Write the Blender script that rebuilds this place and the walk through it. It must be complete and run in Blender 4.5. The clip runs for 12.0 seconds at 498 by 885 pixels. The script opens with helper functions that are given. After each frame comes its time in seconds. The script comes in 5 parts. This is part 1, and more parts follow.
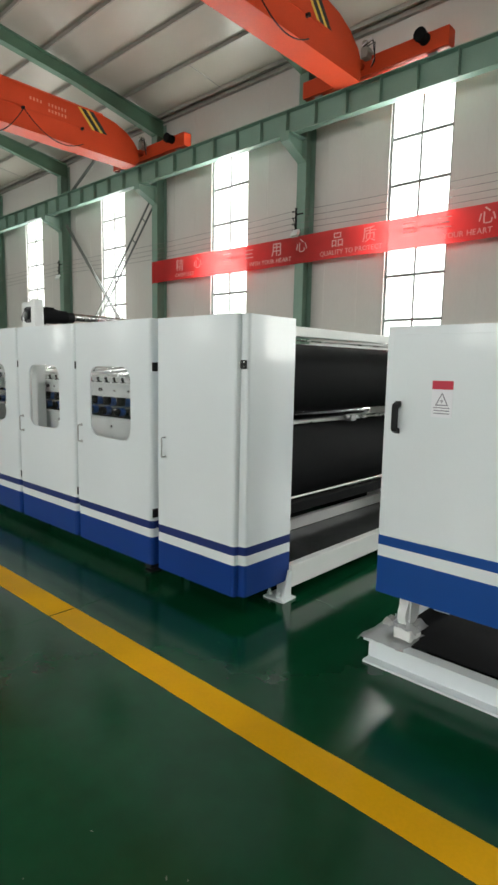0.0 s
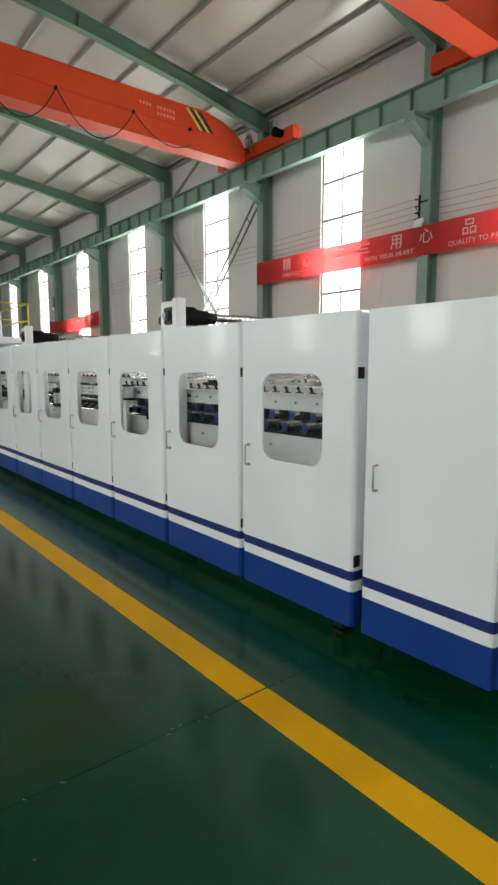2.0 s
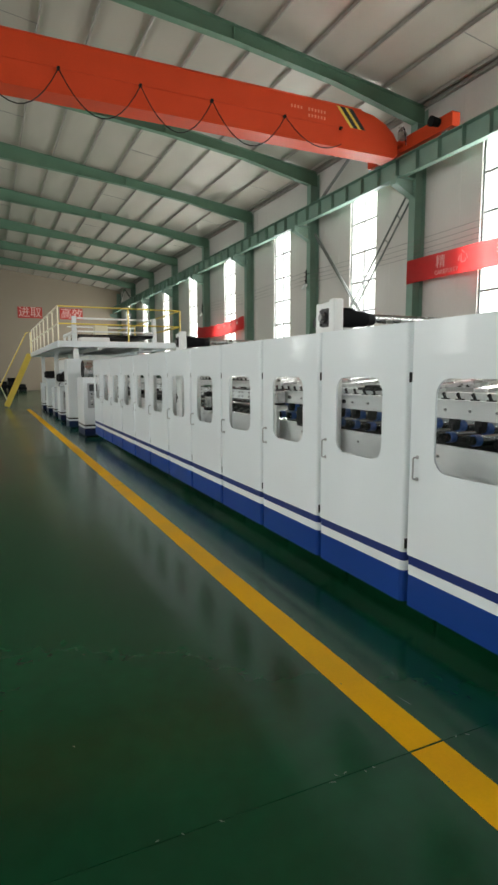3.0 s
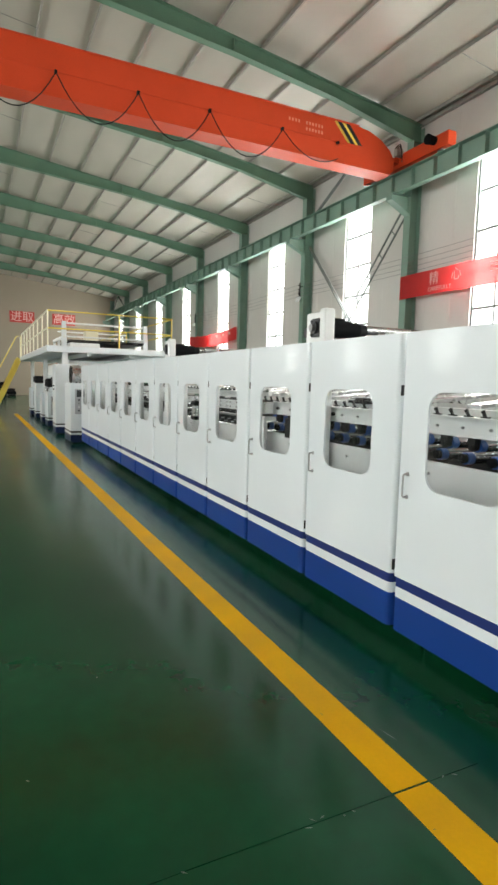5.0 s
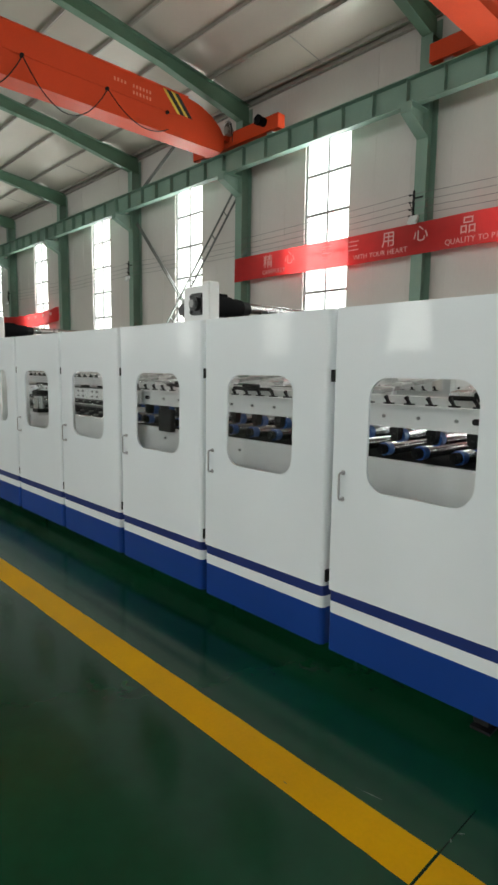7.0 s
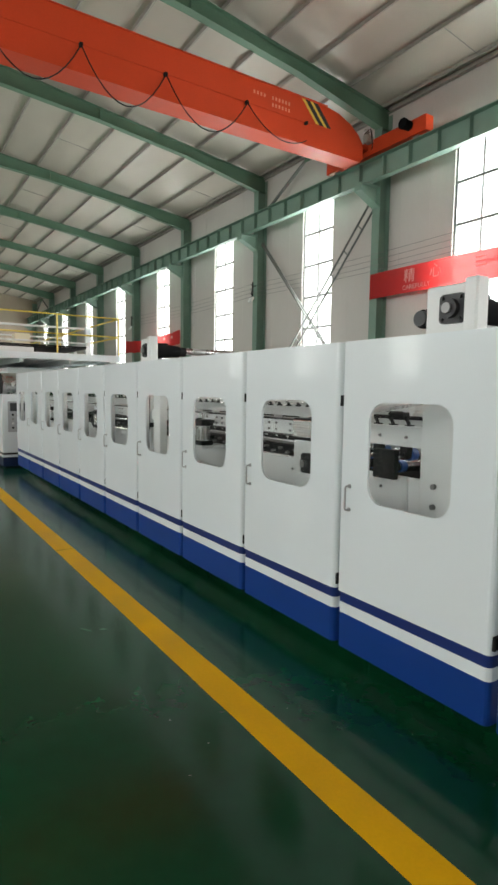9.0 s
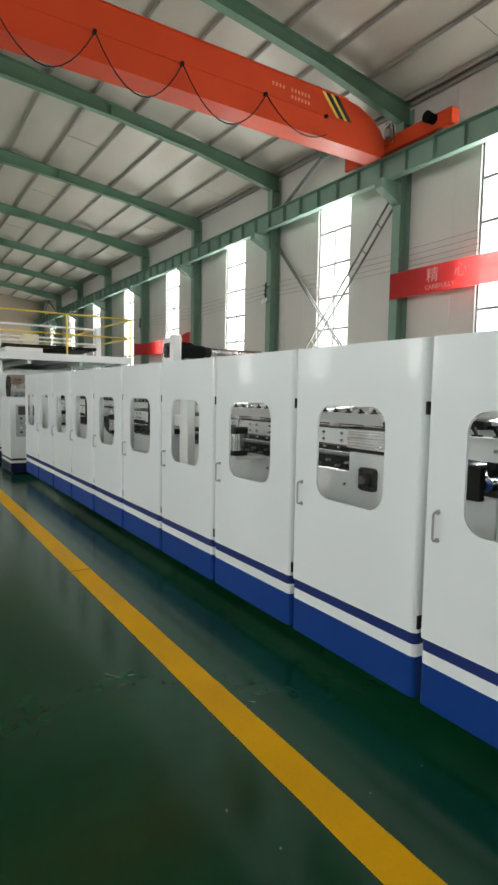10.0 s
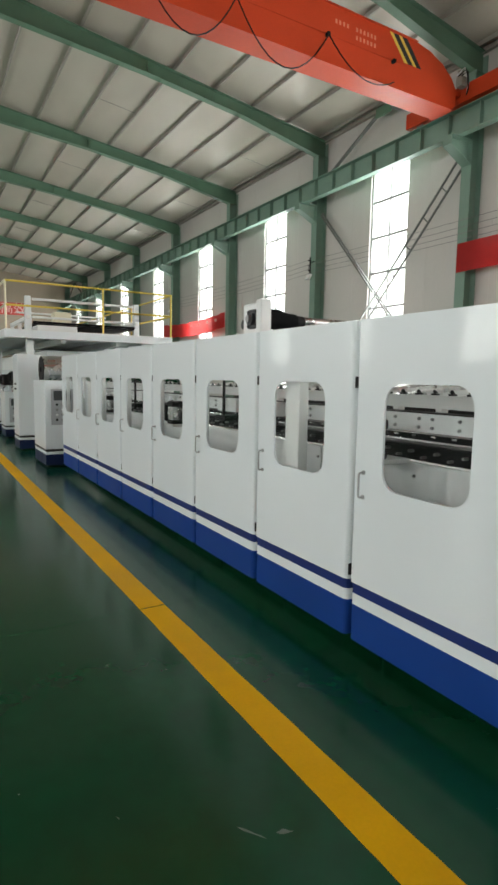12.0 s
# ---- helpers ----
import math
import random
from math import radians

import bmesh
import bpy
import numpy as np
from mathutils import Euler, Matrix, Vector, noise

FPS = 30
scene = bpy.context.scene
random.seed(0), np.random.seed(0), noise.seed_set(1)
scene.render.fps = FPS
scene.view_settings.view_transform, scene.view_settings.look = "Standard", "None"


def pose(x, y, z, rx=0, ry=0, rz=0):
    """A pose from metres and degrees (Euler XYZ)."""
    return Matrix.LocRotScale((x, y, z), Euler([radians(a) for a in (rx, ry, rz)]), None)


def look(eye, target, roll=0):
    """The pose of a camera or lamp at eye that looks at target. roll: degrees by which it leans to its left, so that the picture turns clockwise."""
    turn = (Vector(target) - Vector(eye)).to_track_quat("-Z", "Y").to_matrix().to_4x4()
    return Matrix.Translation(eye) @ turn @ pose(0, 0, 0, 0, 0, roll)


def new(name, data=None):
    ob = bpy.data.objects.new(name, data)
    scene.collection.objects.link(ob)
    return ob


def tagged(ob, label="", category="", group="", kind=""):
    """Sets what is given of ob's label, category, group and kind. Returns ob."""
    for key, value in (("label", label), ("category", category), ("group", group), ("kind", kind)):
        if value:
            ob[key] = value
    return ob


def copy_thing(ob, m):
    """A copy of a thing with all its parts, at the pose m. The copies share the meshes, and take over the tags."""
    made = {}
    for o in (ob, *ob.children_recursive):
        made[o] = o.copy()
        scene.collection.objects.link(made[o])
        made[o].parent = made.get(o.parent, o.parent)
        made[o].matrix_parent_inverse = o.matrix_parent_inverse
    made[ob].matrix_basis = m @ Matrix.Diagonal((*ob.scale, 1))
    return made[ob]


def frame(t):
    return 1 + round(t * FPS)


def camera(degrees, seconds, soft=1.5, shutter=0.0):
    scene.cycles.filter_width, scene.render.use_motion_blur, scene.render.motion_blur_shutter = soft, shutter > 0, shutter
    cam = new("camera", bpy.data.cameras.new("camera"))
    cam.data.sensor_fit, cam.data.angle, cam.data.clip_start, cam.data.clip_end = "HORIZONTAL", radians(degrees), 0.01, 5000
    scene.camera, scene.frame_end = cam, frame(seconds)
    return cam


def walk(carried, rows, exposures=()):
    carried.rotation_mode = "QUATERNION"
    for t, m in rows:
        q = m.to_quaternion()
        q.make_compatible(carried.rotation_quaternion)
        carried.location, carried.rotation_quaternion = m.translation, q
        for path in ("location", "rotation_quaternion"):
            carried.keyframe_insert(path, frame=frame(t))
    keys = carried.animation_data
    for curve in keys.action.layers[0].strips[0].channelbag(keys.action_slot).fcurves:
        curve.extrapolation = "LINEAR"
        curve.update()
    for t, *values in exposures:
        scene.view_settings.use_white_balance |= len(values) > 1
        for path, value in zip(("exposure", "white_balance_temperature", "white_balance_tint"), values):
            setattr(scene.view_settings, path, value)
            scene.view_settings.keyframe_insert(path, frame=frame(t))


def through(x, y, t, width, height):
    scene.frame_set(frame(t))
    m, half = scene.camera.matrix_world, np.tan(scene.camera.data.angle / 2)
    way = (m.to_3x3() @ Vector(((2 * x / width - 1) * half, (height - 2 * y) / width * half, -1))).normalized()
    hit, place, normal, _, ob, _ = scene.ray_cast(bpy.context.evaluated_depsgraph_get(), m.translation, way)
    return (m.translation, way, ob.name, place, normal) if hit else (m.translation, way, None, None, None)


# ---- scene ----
cam = camera(47.7, 12.0, soft=2.7)
PATH = [
    (0, (-0.082, 0.087, 1.532), (-1.423, 1.546, 1.266), 1.1),
    (0.5, (-0.394, 0.121, 1.526), (-1.775, 1.544, 1.263), 0.4),
    (1, (-0.687, 0.19, 1.541), (-2.143, 1.536, 1.283), 0.3),
    (1.5, (-0.989, 0.201, 1.52), (-2.454, 1.538, 1.264), 0.8),
    (2, (-1.224, 0.178, 1.537), (-2.771, 1.42, 1.28), -0.0),
    (2.5, (-1.404, 0.184, 1.538), (-3.112, 1.194, 1.285), -0.4),
    (3, (-1.505, 0.184, 1.55), (-3.306, 1.017, 1.304), -0.2),
    (3.2, (-1.538, 0.2, 1.57), (-3.364, 0.98, 1.324), -0.2),
    (4.8, (-1.621, 0.269, 1.531), (-3.463, 1.019, 1.323), 0.8),
    (5, (-1.634, 0.289, 1.532), (-3.425, 1.155, 1.326), 1.5),
    (5.5, (-1.717, 0.301, 1.524), (-3.222, 1.599, 1.297), 2.2),
    (6, (-1.865, 0.236, 1.513), (-3.127, 1.769, 1.273), 1.1),
    (6.5, (-2.132, 0.219, 1.505), (-3.387, 1.757, 1.262), 0.9),
    (7, (-2.414, 0.265, 1.535), (-3.854, 1.629, 1.285), 0.8),
    (7.5, (-2.748, 0.256, 1.526), (-4.266, 1.535, 1.281), 0.8),
    (7.7, (-2.867, 0.251, 1.522), (-4.398, 1.516, 1.279), 0.9),
    (9.3, (-3.966, 0.318, 1.569), (-5.643, 1.395, 1.396), 0.8),
    (9.5, (-4.074, 0.313, 1.571), (-5.747, 1.394, 1.399), 0.9),
    (10, (-4.395, 0.378, 1.565), (-6.072, 1.455, 1.397), 1.0),
    (10.5, (-4.767, 0.395, 1.548), (-6.454, 1.457, 1.386), 0.9),
    (11, (-5.081, 0.395, 1.541), (-6.763, 1.465, 1.374), 0.6),
    (11.5, (-5.488, 0.452, 1.537), (-7.188, 1.487, 1.34), 0.6),
    (12, (-5.833, 0.464, 1.526), (-7.545, 1.475, 1.303), 1.0),
]
EXPOSURES = [(0.0, 0.0), (2.0, 0.0), (2.6, -0.07), (3.2, -0.03), (4.2, 0.15), (4.8, 0.47), (5.2, 0.45), (5.5, 0.33), (6.0, 0.12), (6.5, -0.1), (7.0, -0.22), (7.6, -0.12), (9.3, 0.0), (12.0, 0.0)]
walk(cam, [(t, look(eye, target, roll)) for t, eye, target, roll in PATH], exposures=EXPOSURES)

# ---------------------------------------------------------------- light
world = bpy.data.worlds.new("world")
scene.world = world
world.use_nodes = True
wn, wl = world.node_tree.nodes, world.node_tree.links
sky = wn.new("ShaderNodeTexSky")
sky.sky_type = "NISHITA"
sky.sun_disc = False
sky.sun_elevation, sky.sun_rotation = radians(50), radians(20)
wl.new(sky.outputs[0], wn["Background"].inputs[0])
wn["Background"].inputs[1].default_value = 0.12

sun_data = bpy.data.lights.new("sun", "SUN")
sun_data.energy, sun_data.angle, sun_data.color = 0.6, radians(20), (1.0, 0.96, 0.9)
sun = new("sun", sun_data)
sun.matrix_world = look((0, 0, 30), (-8.2, -22.6, 1.3))

# plan of the hall, in metres
WALL_Y, WALL_T = 12.42, 0.2            # inner face of the long walls, thickness
RIDGE_Y = 0.3
# hall beyond x = 8.6 is added, unseen; its windows brighten east-facing sides
WEST, EAST = -57.4, 20.6
COLS = [-9.4 - 6 * k for k in range(-4, 9)]
WINS = [-12.4 - 6 * k for k in range(-5, 8)]
# unseen wall kept solid west of -34 m to dim that end
SOUTH_WINS = [w for w in WINS if w > -34]
WIN_W, WIN_TOP = 1.52, 7.74
WIN_BOT, SOUTH_BOT = 1.675, 2.25        # sill heights of the two long walls
WIN_BARS = [6.8 - 1.025 * k for k in range(5)]      # heights of the glazing bars
ROOF_EAVE, ROOF_SLOPE = 9.39, 0.132
SOUTH_Y = 2 * RIDGE_Y - WALL_Y


def roof_z(y):
    return ROOF_EAVE + (WALL_Y - abs(y - RIDGE_Y) - RIDGE_Y) * ROOF_SLOPE


def daylight(x, y, face, power, bot):
    """Sky light in one window's opening."""
    d = bpy.data.lights.new("window_daylight", "AREA")
    d.shape, d.size, d.size_y = "RECTANGLE", WIN_W - 0.02, WIN_TOP - bot - 0.02
    d.energy, d.color = power, (0.99, 1.0, 0.95)
    ob = new("window_daylight", d)
    ob.matrix_world = look((x, y, (WIN_TOP + bot) / 2), (x, y + face, (WIN_TOP + bot) / 2))


# lamps at x = 11.6 and 17.6 stand in the added east bays
for x in WINS:
    daylight(x, WALL_Y + 0.17, -1, 560, WIN_BOT)
for x in SOUTH_WINS:
    daylight(x, SOUTH_Y - 0.17, 1, 330, SOUTH_BOT)

# ---------------------------------------------------------------- materials


def material(name, color, rough=0.5, metal=0.0, vary=0.08, scale=3.0, grain=0.0, grain_scale=80.0, bump=0.0, coat=0.0,
             coat_rough=0.1, rough_vary=0.08, per_object=0.0, translucent=0.0, stretch=(1, 1, 1), spec=0.5,
             fine=3):
    m = bpy.data.materials.new(name)
    m.use_nodes = True
    n, l = m.node_tree.nodes, m.node_tree.links
    b = n["Principled BSDF"]
    b.inputs["Metallic"].default_value = metal
    b.inputs["Coat Weight"].default_value = coat
    b.inputs["Coat Roughness"].default_value = coat_rough
    b.inputs["Specular IOR Level"].default_value = spec
    geo = n.new("ShaderNodeNewGeometry")
    mapping = n.new("ShaderNodeMapping")
    mapping.inputs["Scale"].default_value = stretch
    l.new(geo.outputs["Position"], mapping.inputs["Vector"])
    big = n.new("ShaderNodeTexNoise")
    big.inputs["Scale"].default_value, big.inputs["Detail"].default_value = scale, 4
    small = n.new("ShaderNodeTexNoise")
    small.inputs["Scale"].default_value, small.inputs["Detail"].default_value = grain_scale, fine
    l.new(mapping.outputs[0], big.inputs["Vector"])
    l.new(mapping.outputs[0], small.inputs["Vector"])
    # brightness = 1 + vary * (big - .5) * 2 + grain * (small - .5) * 2
    f1 = n.new("ShaderNodeMapRange")
    f1.inputs["From Min"].default_value, f1.inputs["From Max"].default_value = 0.25, 0.75
    f1.inputs["To Min"].default_value, f1.inputs["To Max"].default_value = 1 - vary, 1 + vary
    l.new(big.outputs["Fac"], f1.inputs["Value"])
    f2 = n.new("ShaderNodeMapRange")
    f2.inputs["From Min"].default_value, f2.inputs["From Max"].default_value = 0.25, 0.75
    f2.inputs["To Min"].default_value, f2.inputs["To Max"].default_value = 1 - grain, 1 + grain
    l.new(small.outputs["Fac"], f2.inputs["Value"])
    mul = n.new("ShaderNodeMath")
    mul.operation = "MULTIPLY"
    l.new(f1.outputs[0], mul.inputs[0])
    l.new(f2.outputs[0], mul.inputs[1])
    value = mul
    if per_object:
        info = n.new("ShaderNodeObjectInfo")
        f3 = n.new("ShaderNodeMapRange")
        f3.inputs["To Min"].default_value, f3.inputs["To Max"].default_value = 1 - per_object, 1 + per_object
        l.new(info.outputs["Random"], f3.inputs["Value"])
        value = n.new("ShaderNodeMath")
        value.operation = "MULTIPLY"
        l.new(mul.outputs[0], value.inputs[0])
        l.new(f3.outputs[0], value.inputs[1])
    tint = n.new("ShaderNodeVectorMath")
    tint.operation = "SCALE"
    tint.inputs[0].default_value = color
    l.new(value.outputs[0], tint.inputs["Scale"])
    l.new(tint.outputs[0], b.inputs["Base Color"])
    fr = n.new("ShaderNodeMapRange")
    fr.inputs["From Min"].default_value, fr.inputs["From Max"].default_value = 0.25, 0.75
    fr.inputs["To Min"].default_value, fr.inputs["To Max"].default_value = max(0.02, rough - rough_vary), min(1, rough + rough_vary)
    l.new(big.outputs["Fac"], fr.inputs["Value"])
    l.new(fr.outputs[0], b.inputs["Roughness"])
    if bump:
        bp = n.new("ShaderNodeBump")
        bp.inputs["Strength"].default_value, bp.inputs["Distance"].default_value = bump, 0.01
        l.new(small.outputs["Fac"], bp.inputs["Height"])
        l.new(bp.outputs[0], b.inputs["Normal"])
    if translucent:
        tr = n.new("ShaderNodeBsdfTranslucent")
        l.new(tint.outputs[0], tr.inputs["Color"])
        mix = n.new("ShaderNodeMixShader")
        mix.inputs[0].default_value = translucent
        l.new(b.outputs[0], mix.inputs[1])
        l.new(tr.outputs[0], mix.inputs[2])
        l.new(mix.outputs[0], n["Material Output"].inputs["Surface"])
    return m


def thin_sheet(name, color, through, rough):
    """A thin sheet that lets a share of the light straight through."""
    m = material(name, color, rough, vary=0.06, scale=4, translucent=0.5)
    n, l = m.node_tree.nodes, m.node_tree.links
    out = n["Material Output"].inputs["Surface"]
    body = out.links[0].from_socket
    clear = n.new("ShaderNodeBsdfTransparent")
    clear.inputs[0].default_value = (*[min(1, 0.35 + c) for c in color], 1)
    mix = n.new("ShaderNodeMixShader")
    mix.inputs[0].default_value = through
    l.new(body, mix.inputs[1])
    l.new(clear.outputs[0], mix.inputs[2])
    l.new(mix.outputs[0], out)
    return m


def clear_glass(name, tint, gloss):
    m = bpy.data.materials.new(name)
    m.use_nodes = True
    n, l = m.node_tree.nodes, m.node_tree.links
    n.remove(n["Principled BSDF"])
    t = n.new("ShaderNodeBsdfTransparent")
    t.inputs[0].default_value = (*tint, 1)
    g = n.new("ShaderNodeBsdfGlossy")
    g.inputs["Roughness"].default_value = 0.03
    f = n.new("ShaderNodeFresnel")
    f.inputs["IOR"].default_value = 1.45
    k = n.new("ShaderNodeMath")
    k.operation = "MULTIPLY"
    k.inputs[1].default_value = gloss
    l.new(f.outputs[0], k.inputs[0])
    mix = n.new("ShaderNodeMixShader")
    l.new(k.outputs[0], mix.inputs[0])
    l.new(t.outputs[0], mix.inputs[1])
    l.new(g.outputs[0], mix.inputs[2])
    l.new(mix.outputs[0], n["Material Output"].inputs["Surface"])
    return m


M_FLOOR = material("green_epoxy", (0.0026, 0.056, 0.0215), 0.17, vary=0.4, scale=0.5, grain=0.1, grain_scale=9, bump=0.07,
                   rough_vary=0.05, spec=0.32)
M_JOINT_SHADE = material("dark_joint_and_gap_shade", (0.008, 0.018, 0.013), 0.9)
M_YELLOW = material("yellow_paint", (0.86, 0.45, 0.002), 0.5, vary=0.08, scale=2.5, grain=0.03, grain_scale=60, bump=0.03, spec=0.12)
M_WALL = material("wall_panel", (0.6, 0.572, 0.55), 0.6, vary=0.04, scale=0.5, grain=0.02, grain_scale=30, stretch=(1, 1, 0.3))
# beige end walls, with the dim light of the far end put into the colour
M_WALL_END_DIM = material("dimmed_end_wall_panel", (0.34, 0.285, 0.22), 0.65, vary=0.04, scale=0.5, grain=0.02, grain_scale=30, stretch=(1, 1, 0.3))
M_ROOF = material("roof_film", (0.46, 0.425, 0.37), 0.32, vary=0.06, scale=0.8, grain=0.03, grain_scale=1.0, bump=0.72, rough_vary=0.04, metal=0.12, fine=0,
                  stretch=(0.6, 1.3, 1))
M_PURLIN = material("galvanised_steel", (0.36, 0.335, 0.3), 0.5, metal=0.3, vary=0.1, scale=4)
M_GREEN = material("green_steel_paint", (0.105, 0.2, 0.135), 0.5, vary=0.1, scale=1.5, grain=0.05, grain_scale=40, bump=0.03)
M_GREEN_PALE = material("pale_green_steel_paint", (0.19, 0.295, 0.24), 0.5, vary=0.1, scale=1.5, grain=0.05, grain_scale=40)
M_ORANGE = material("orange_crane_paint", (0.6, 0.062, 0.018), 0.5, spec=0.25, vary=0.07, scale=1.2, grain=0.04, grain_scale=30)
M_WHITE = material("white_machine_paint", (0.725, 0.775, 0.81), 0.36, vary=0.025, scale=1.5, grain=0.012, grain_scale=200, bump=0.006,
                   coat=0.36, coat_rough=0.06, rough_vary=0.04)
M_WHITE_MATT = material("white_frame_paint", (0.72, 0.735, 0.735), 0.42, vary=0.05, scale=3, grain=0.02)
M_BLUE = material("blue_base_paint", (0.006, 0.04, 0.215), 0.4, vary=0.08, scale=2, spec=0.22)
M_BLUE2 = material("teal_blue_base_paint", (0.006, 0.06, 0.27), 0.4, vary=0.08, scale=2, spec=0.3)
M_NAVY = material("navy_stripe", (0.01, 0.026, 0.14), 0.45, vary=0.05, scale=3, spec=0.25)
M_NAVY_DARK = material("dark_navy_base", (0.008, 0.016, 0.06), 0.4, vary=0.08, scale=3, spec=0.3)
M_BLACK = material("black_rubber", (0.009, 0.009, 0.01), 0.55, vary=0.15, scale=6, grain=0.08, spec=0.22)
M_CHARCOAL = material("charcoal_cover", (0.009, 0.0095, 0.0105), 0.85, vary=0.12, scale=4, grain=0.12, grain_scale=120, bump=0.04, spec=0.08)
M_STEEL = material("bright_steel", (0.55, 0.55, 0.55), 0.28, metal=1.0, vary=0.06, scale=6)
M_CHROME = material("polished_steel", (0.45, 0.46, 0.48), 0.2, metal=1.0, vary=0.05, scale=8, rough_vary=0.05)
M_HANDLE = material("satin_steel", (0.42, 0.42, 0.43), 0.35, metal=0.85, vary=0.06, scale=6)
M_BAR = material("ground_steel_bar", (0.88, 0.88, 0.88), 0.22, metal=0.9, vary=0.06, scale=6)
M_DULL = material("dull_steel", (0.28, 0.28, 0.28), 0.45, metal=0.9, vary=0.12, scale=6)
M_RED = thin_sheet("red_banner_cloth", (0.74, 0.075, 0.075), 0.13, 0.6)
M_FILM = thin_sheet("clear_wrapping_film", (0.75, 0.77, 0.78), 0.45, 0.2)
M_RED_BOARD = material("red_board", (0.55, 0.05, 0.04), 0.5, vary=0.06, scale=2)
M_LETTER = material("white_lettering", (0.8, 0.5, 0.48), 0.6, vary=0.03)
M_WORN = material("worn_lettering", (0.75, 0.25, 0.17), 0.6, vary=0.2, scale=15)
M_FRAME = material("window_frame_metal", (0.19, 0.195, 0.19), 0.5, vary=0.08, scale=4)
M_STEEL_GREY = material("grey_brace_paint", (0.15, 0.157, 0.15), 0.5, vary=0.12, scale=3)
M_SAFETY = material("yellow_rail_paint", (0.74, 0.55, 0.09), 0.4, vary=0.06, scale=3)
M_IVORY = material("ivory_rail_paint", (0.75, 0.7, 0.52), 0.4, vary=0.06, scale=3)
M_LABELRED = material("red_label", (0.5, 0.02, 0.05), 0.5)
M_PAPER = material("white_label", (0.78, 0.79, 0.84), 0.55, vary=0.02)
M_PANEL = material("pale_grey_panel", (0.4, 0.42, 0.45), 0.4, vary=0.04)
M_INK = material("grey_ink", (0.2, 0.2, 0.24), 0.6)
M_ROLLBLUE = material("blue_roller_end", (0.012, 0.065, 0.25), 0.35, vary=0.1)
M_STRIPEBLACK = material("black_paint", (0.02, 0.02, 0.02), 0.5)
M_GLASS = clear_glass("window_glass", (0.96, 0.98, 0.97), 0.5)
M_ACRYLIC = clear_glass("acrylic_pane", (0.97, 0.975, 0.97), 0.05)
M_SCUFF = material("floor_dust", (0.13, 0.19, 0.155), 0.8, vary=0.3, scale=40)
M_OILY = material("oily_dark_steel", (0.06, 0.064, 0.066), 0.2, metal=0.3, vary=0.25, scale=5, grain=0.1, grain_scale=30)
M_IRON = material("cast_iron", (0.035, 0.035, 0.037), 0.42, metal=0.4, vary=0.2, scale=14, grain=0.15)
M_SCREEN = material("dark_screen", (0.06, 0.065, 0.07), 0.2, vary=0.05)

# ---------------------------------------------------------------- builders


def box(bm, x0, x1, y0, y1, z0, z1, bevel=0.0, segs=2):
    vs = [bm.verts.new(p) for p in ((x0, y0, z0), (x1, y0, z0), (x1, y1, z0), (x0, y1, z0), (x0, y0, z1), (x1, y0, z1), (x1, y1, z1), (x0, y1, z1))]
    fs = [bm.faces.new([vs[i] for i in f]) for f in ((0, 3, 2, 1), (4, 5, 6, 7), (0, 1, 5, 4), (1, 2, 6, 5), (2, 3, 7, 6), (3, 0, 4, 7))]
    if bevel:
        edges = list({e for f in fs for e in f.edges})
        bmesh.ops.bevel(bm, geom=edges, offset=bevel, segments=segs, affect="EDGES", profile=0.5)
    return fs


def cyl(bm, p0, p1, r, segs=16, r2=None, caps=True):
    p0, p1 = Vector(p0), Vector(p1)
    d = p1 - p0
    rot = d.to_track_quat("Z", "Y").to_matrix().to_4x4()
    bmesh.ops.create_cone(bm, cap_ends=caps, segments=segs, radius1=r, radius2=r if r2 is None else r2, depth=d.length,
                          matrix=Matrix.Translation((p0 + p1) / 2) @ rot)


def bar(bm, p0, p1, w, h):
    """A straight bar of section w by h between two points."""
    p0, p1 = Vector(p0), Vector(p1)
    d = p1 - p0
    rot = d.to_track_quat("Z", "Y").to_matrix().to_4x4()
    bmesh.ops.create_cube(bm, size=1, matrix=Matrix.Translation((p0 + p1) / 2) @ rot @ Matrix.Diagonal((w, h, d.length, 1)))


def prism(bm, outline, axis, a, b):
    """The outline (pairs of the two other axes) drawn out along axis from a to b."""
    def at(p, v):
        q = list(p)
        q.insert("xyz".index(axis), v)
        return q
    lo = [bm.verts.new(at(p, a)) for p in outline]
    hi = [bm.verts.new(at(p, b)) for p in outline]
    bm.faces.new(lo)
    bm.faces.new(hi[::-1])
    for i in range(len(lo)):
        j = (i + 1) % len(lo)
        bm.faces.new((lo[j], lo[i], hi[i], hi[j]))


def tube(bm, points, r, segs=6):
    rings = []
    for i, p in enumerate(points):
        a, b = Vector(points[max(i - 1, 0)]), Vector(points[min(i + 1, len(points) - 1)])
        d = (b - a).normalized()
        side = d.cross(Vector((1, 0, 0)) if abs(d.x) < 0.8 else Vector((0, 0, 1))).normalized()
        up = side.cross(d)
        rings.append([bm.verts.new(Vector(p) + r * (math.cos(k * 2 * math.pi / segs) * side + math.sin(k * 2 * math.pi / segs) * up)) for k in range(segs)])
    for u, v in zip(rings, rings[1:]):
        for k in range(segs):
            bm.faces.new((u[k], u[(k + 1) % segs], v[(k + 1) % segs], v[k]))
    bm.faces.new(rings[0][::-1])
    bm.faces.new(rings[-1])


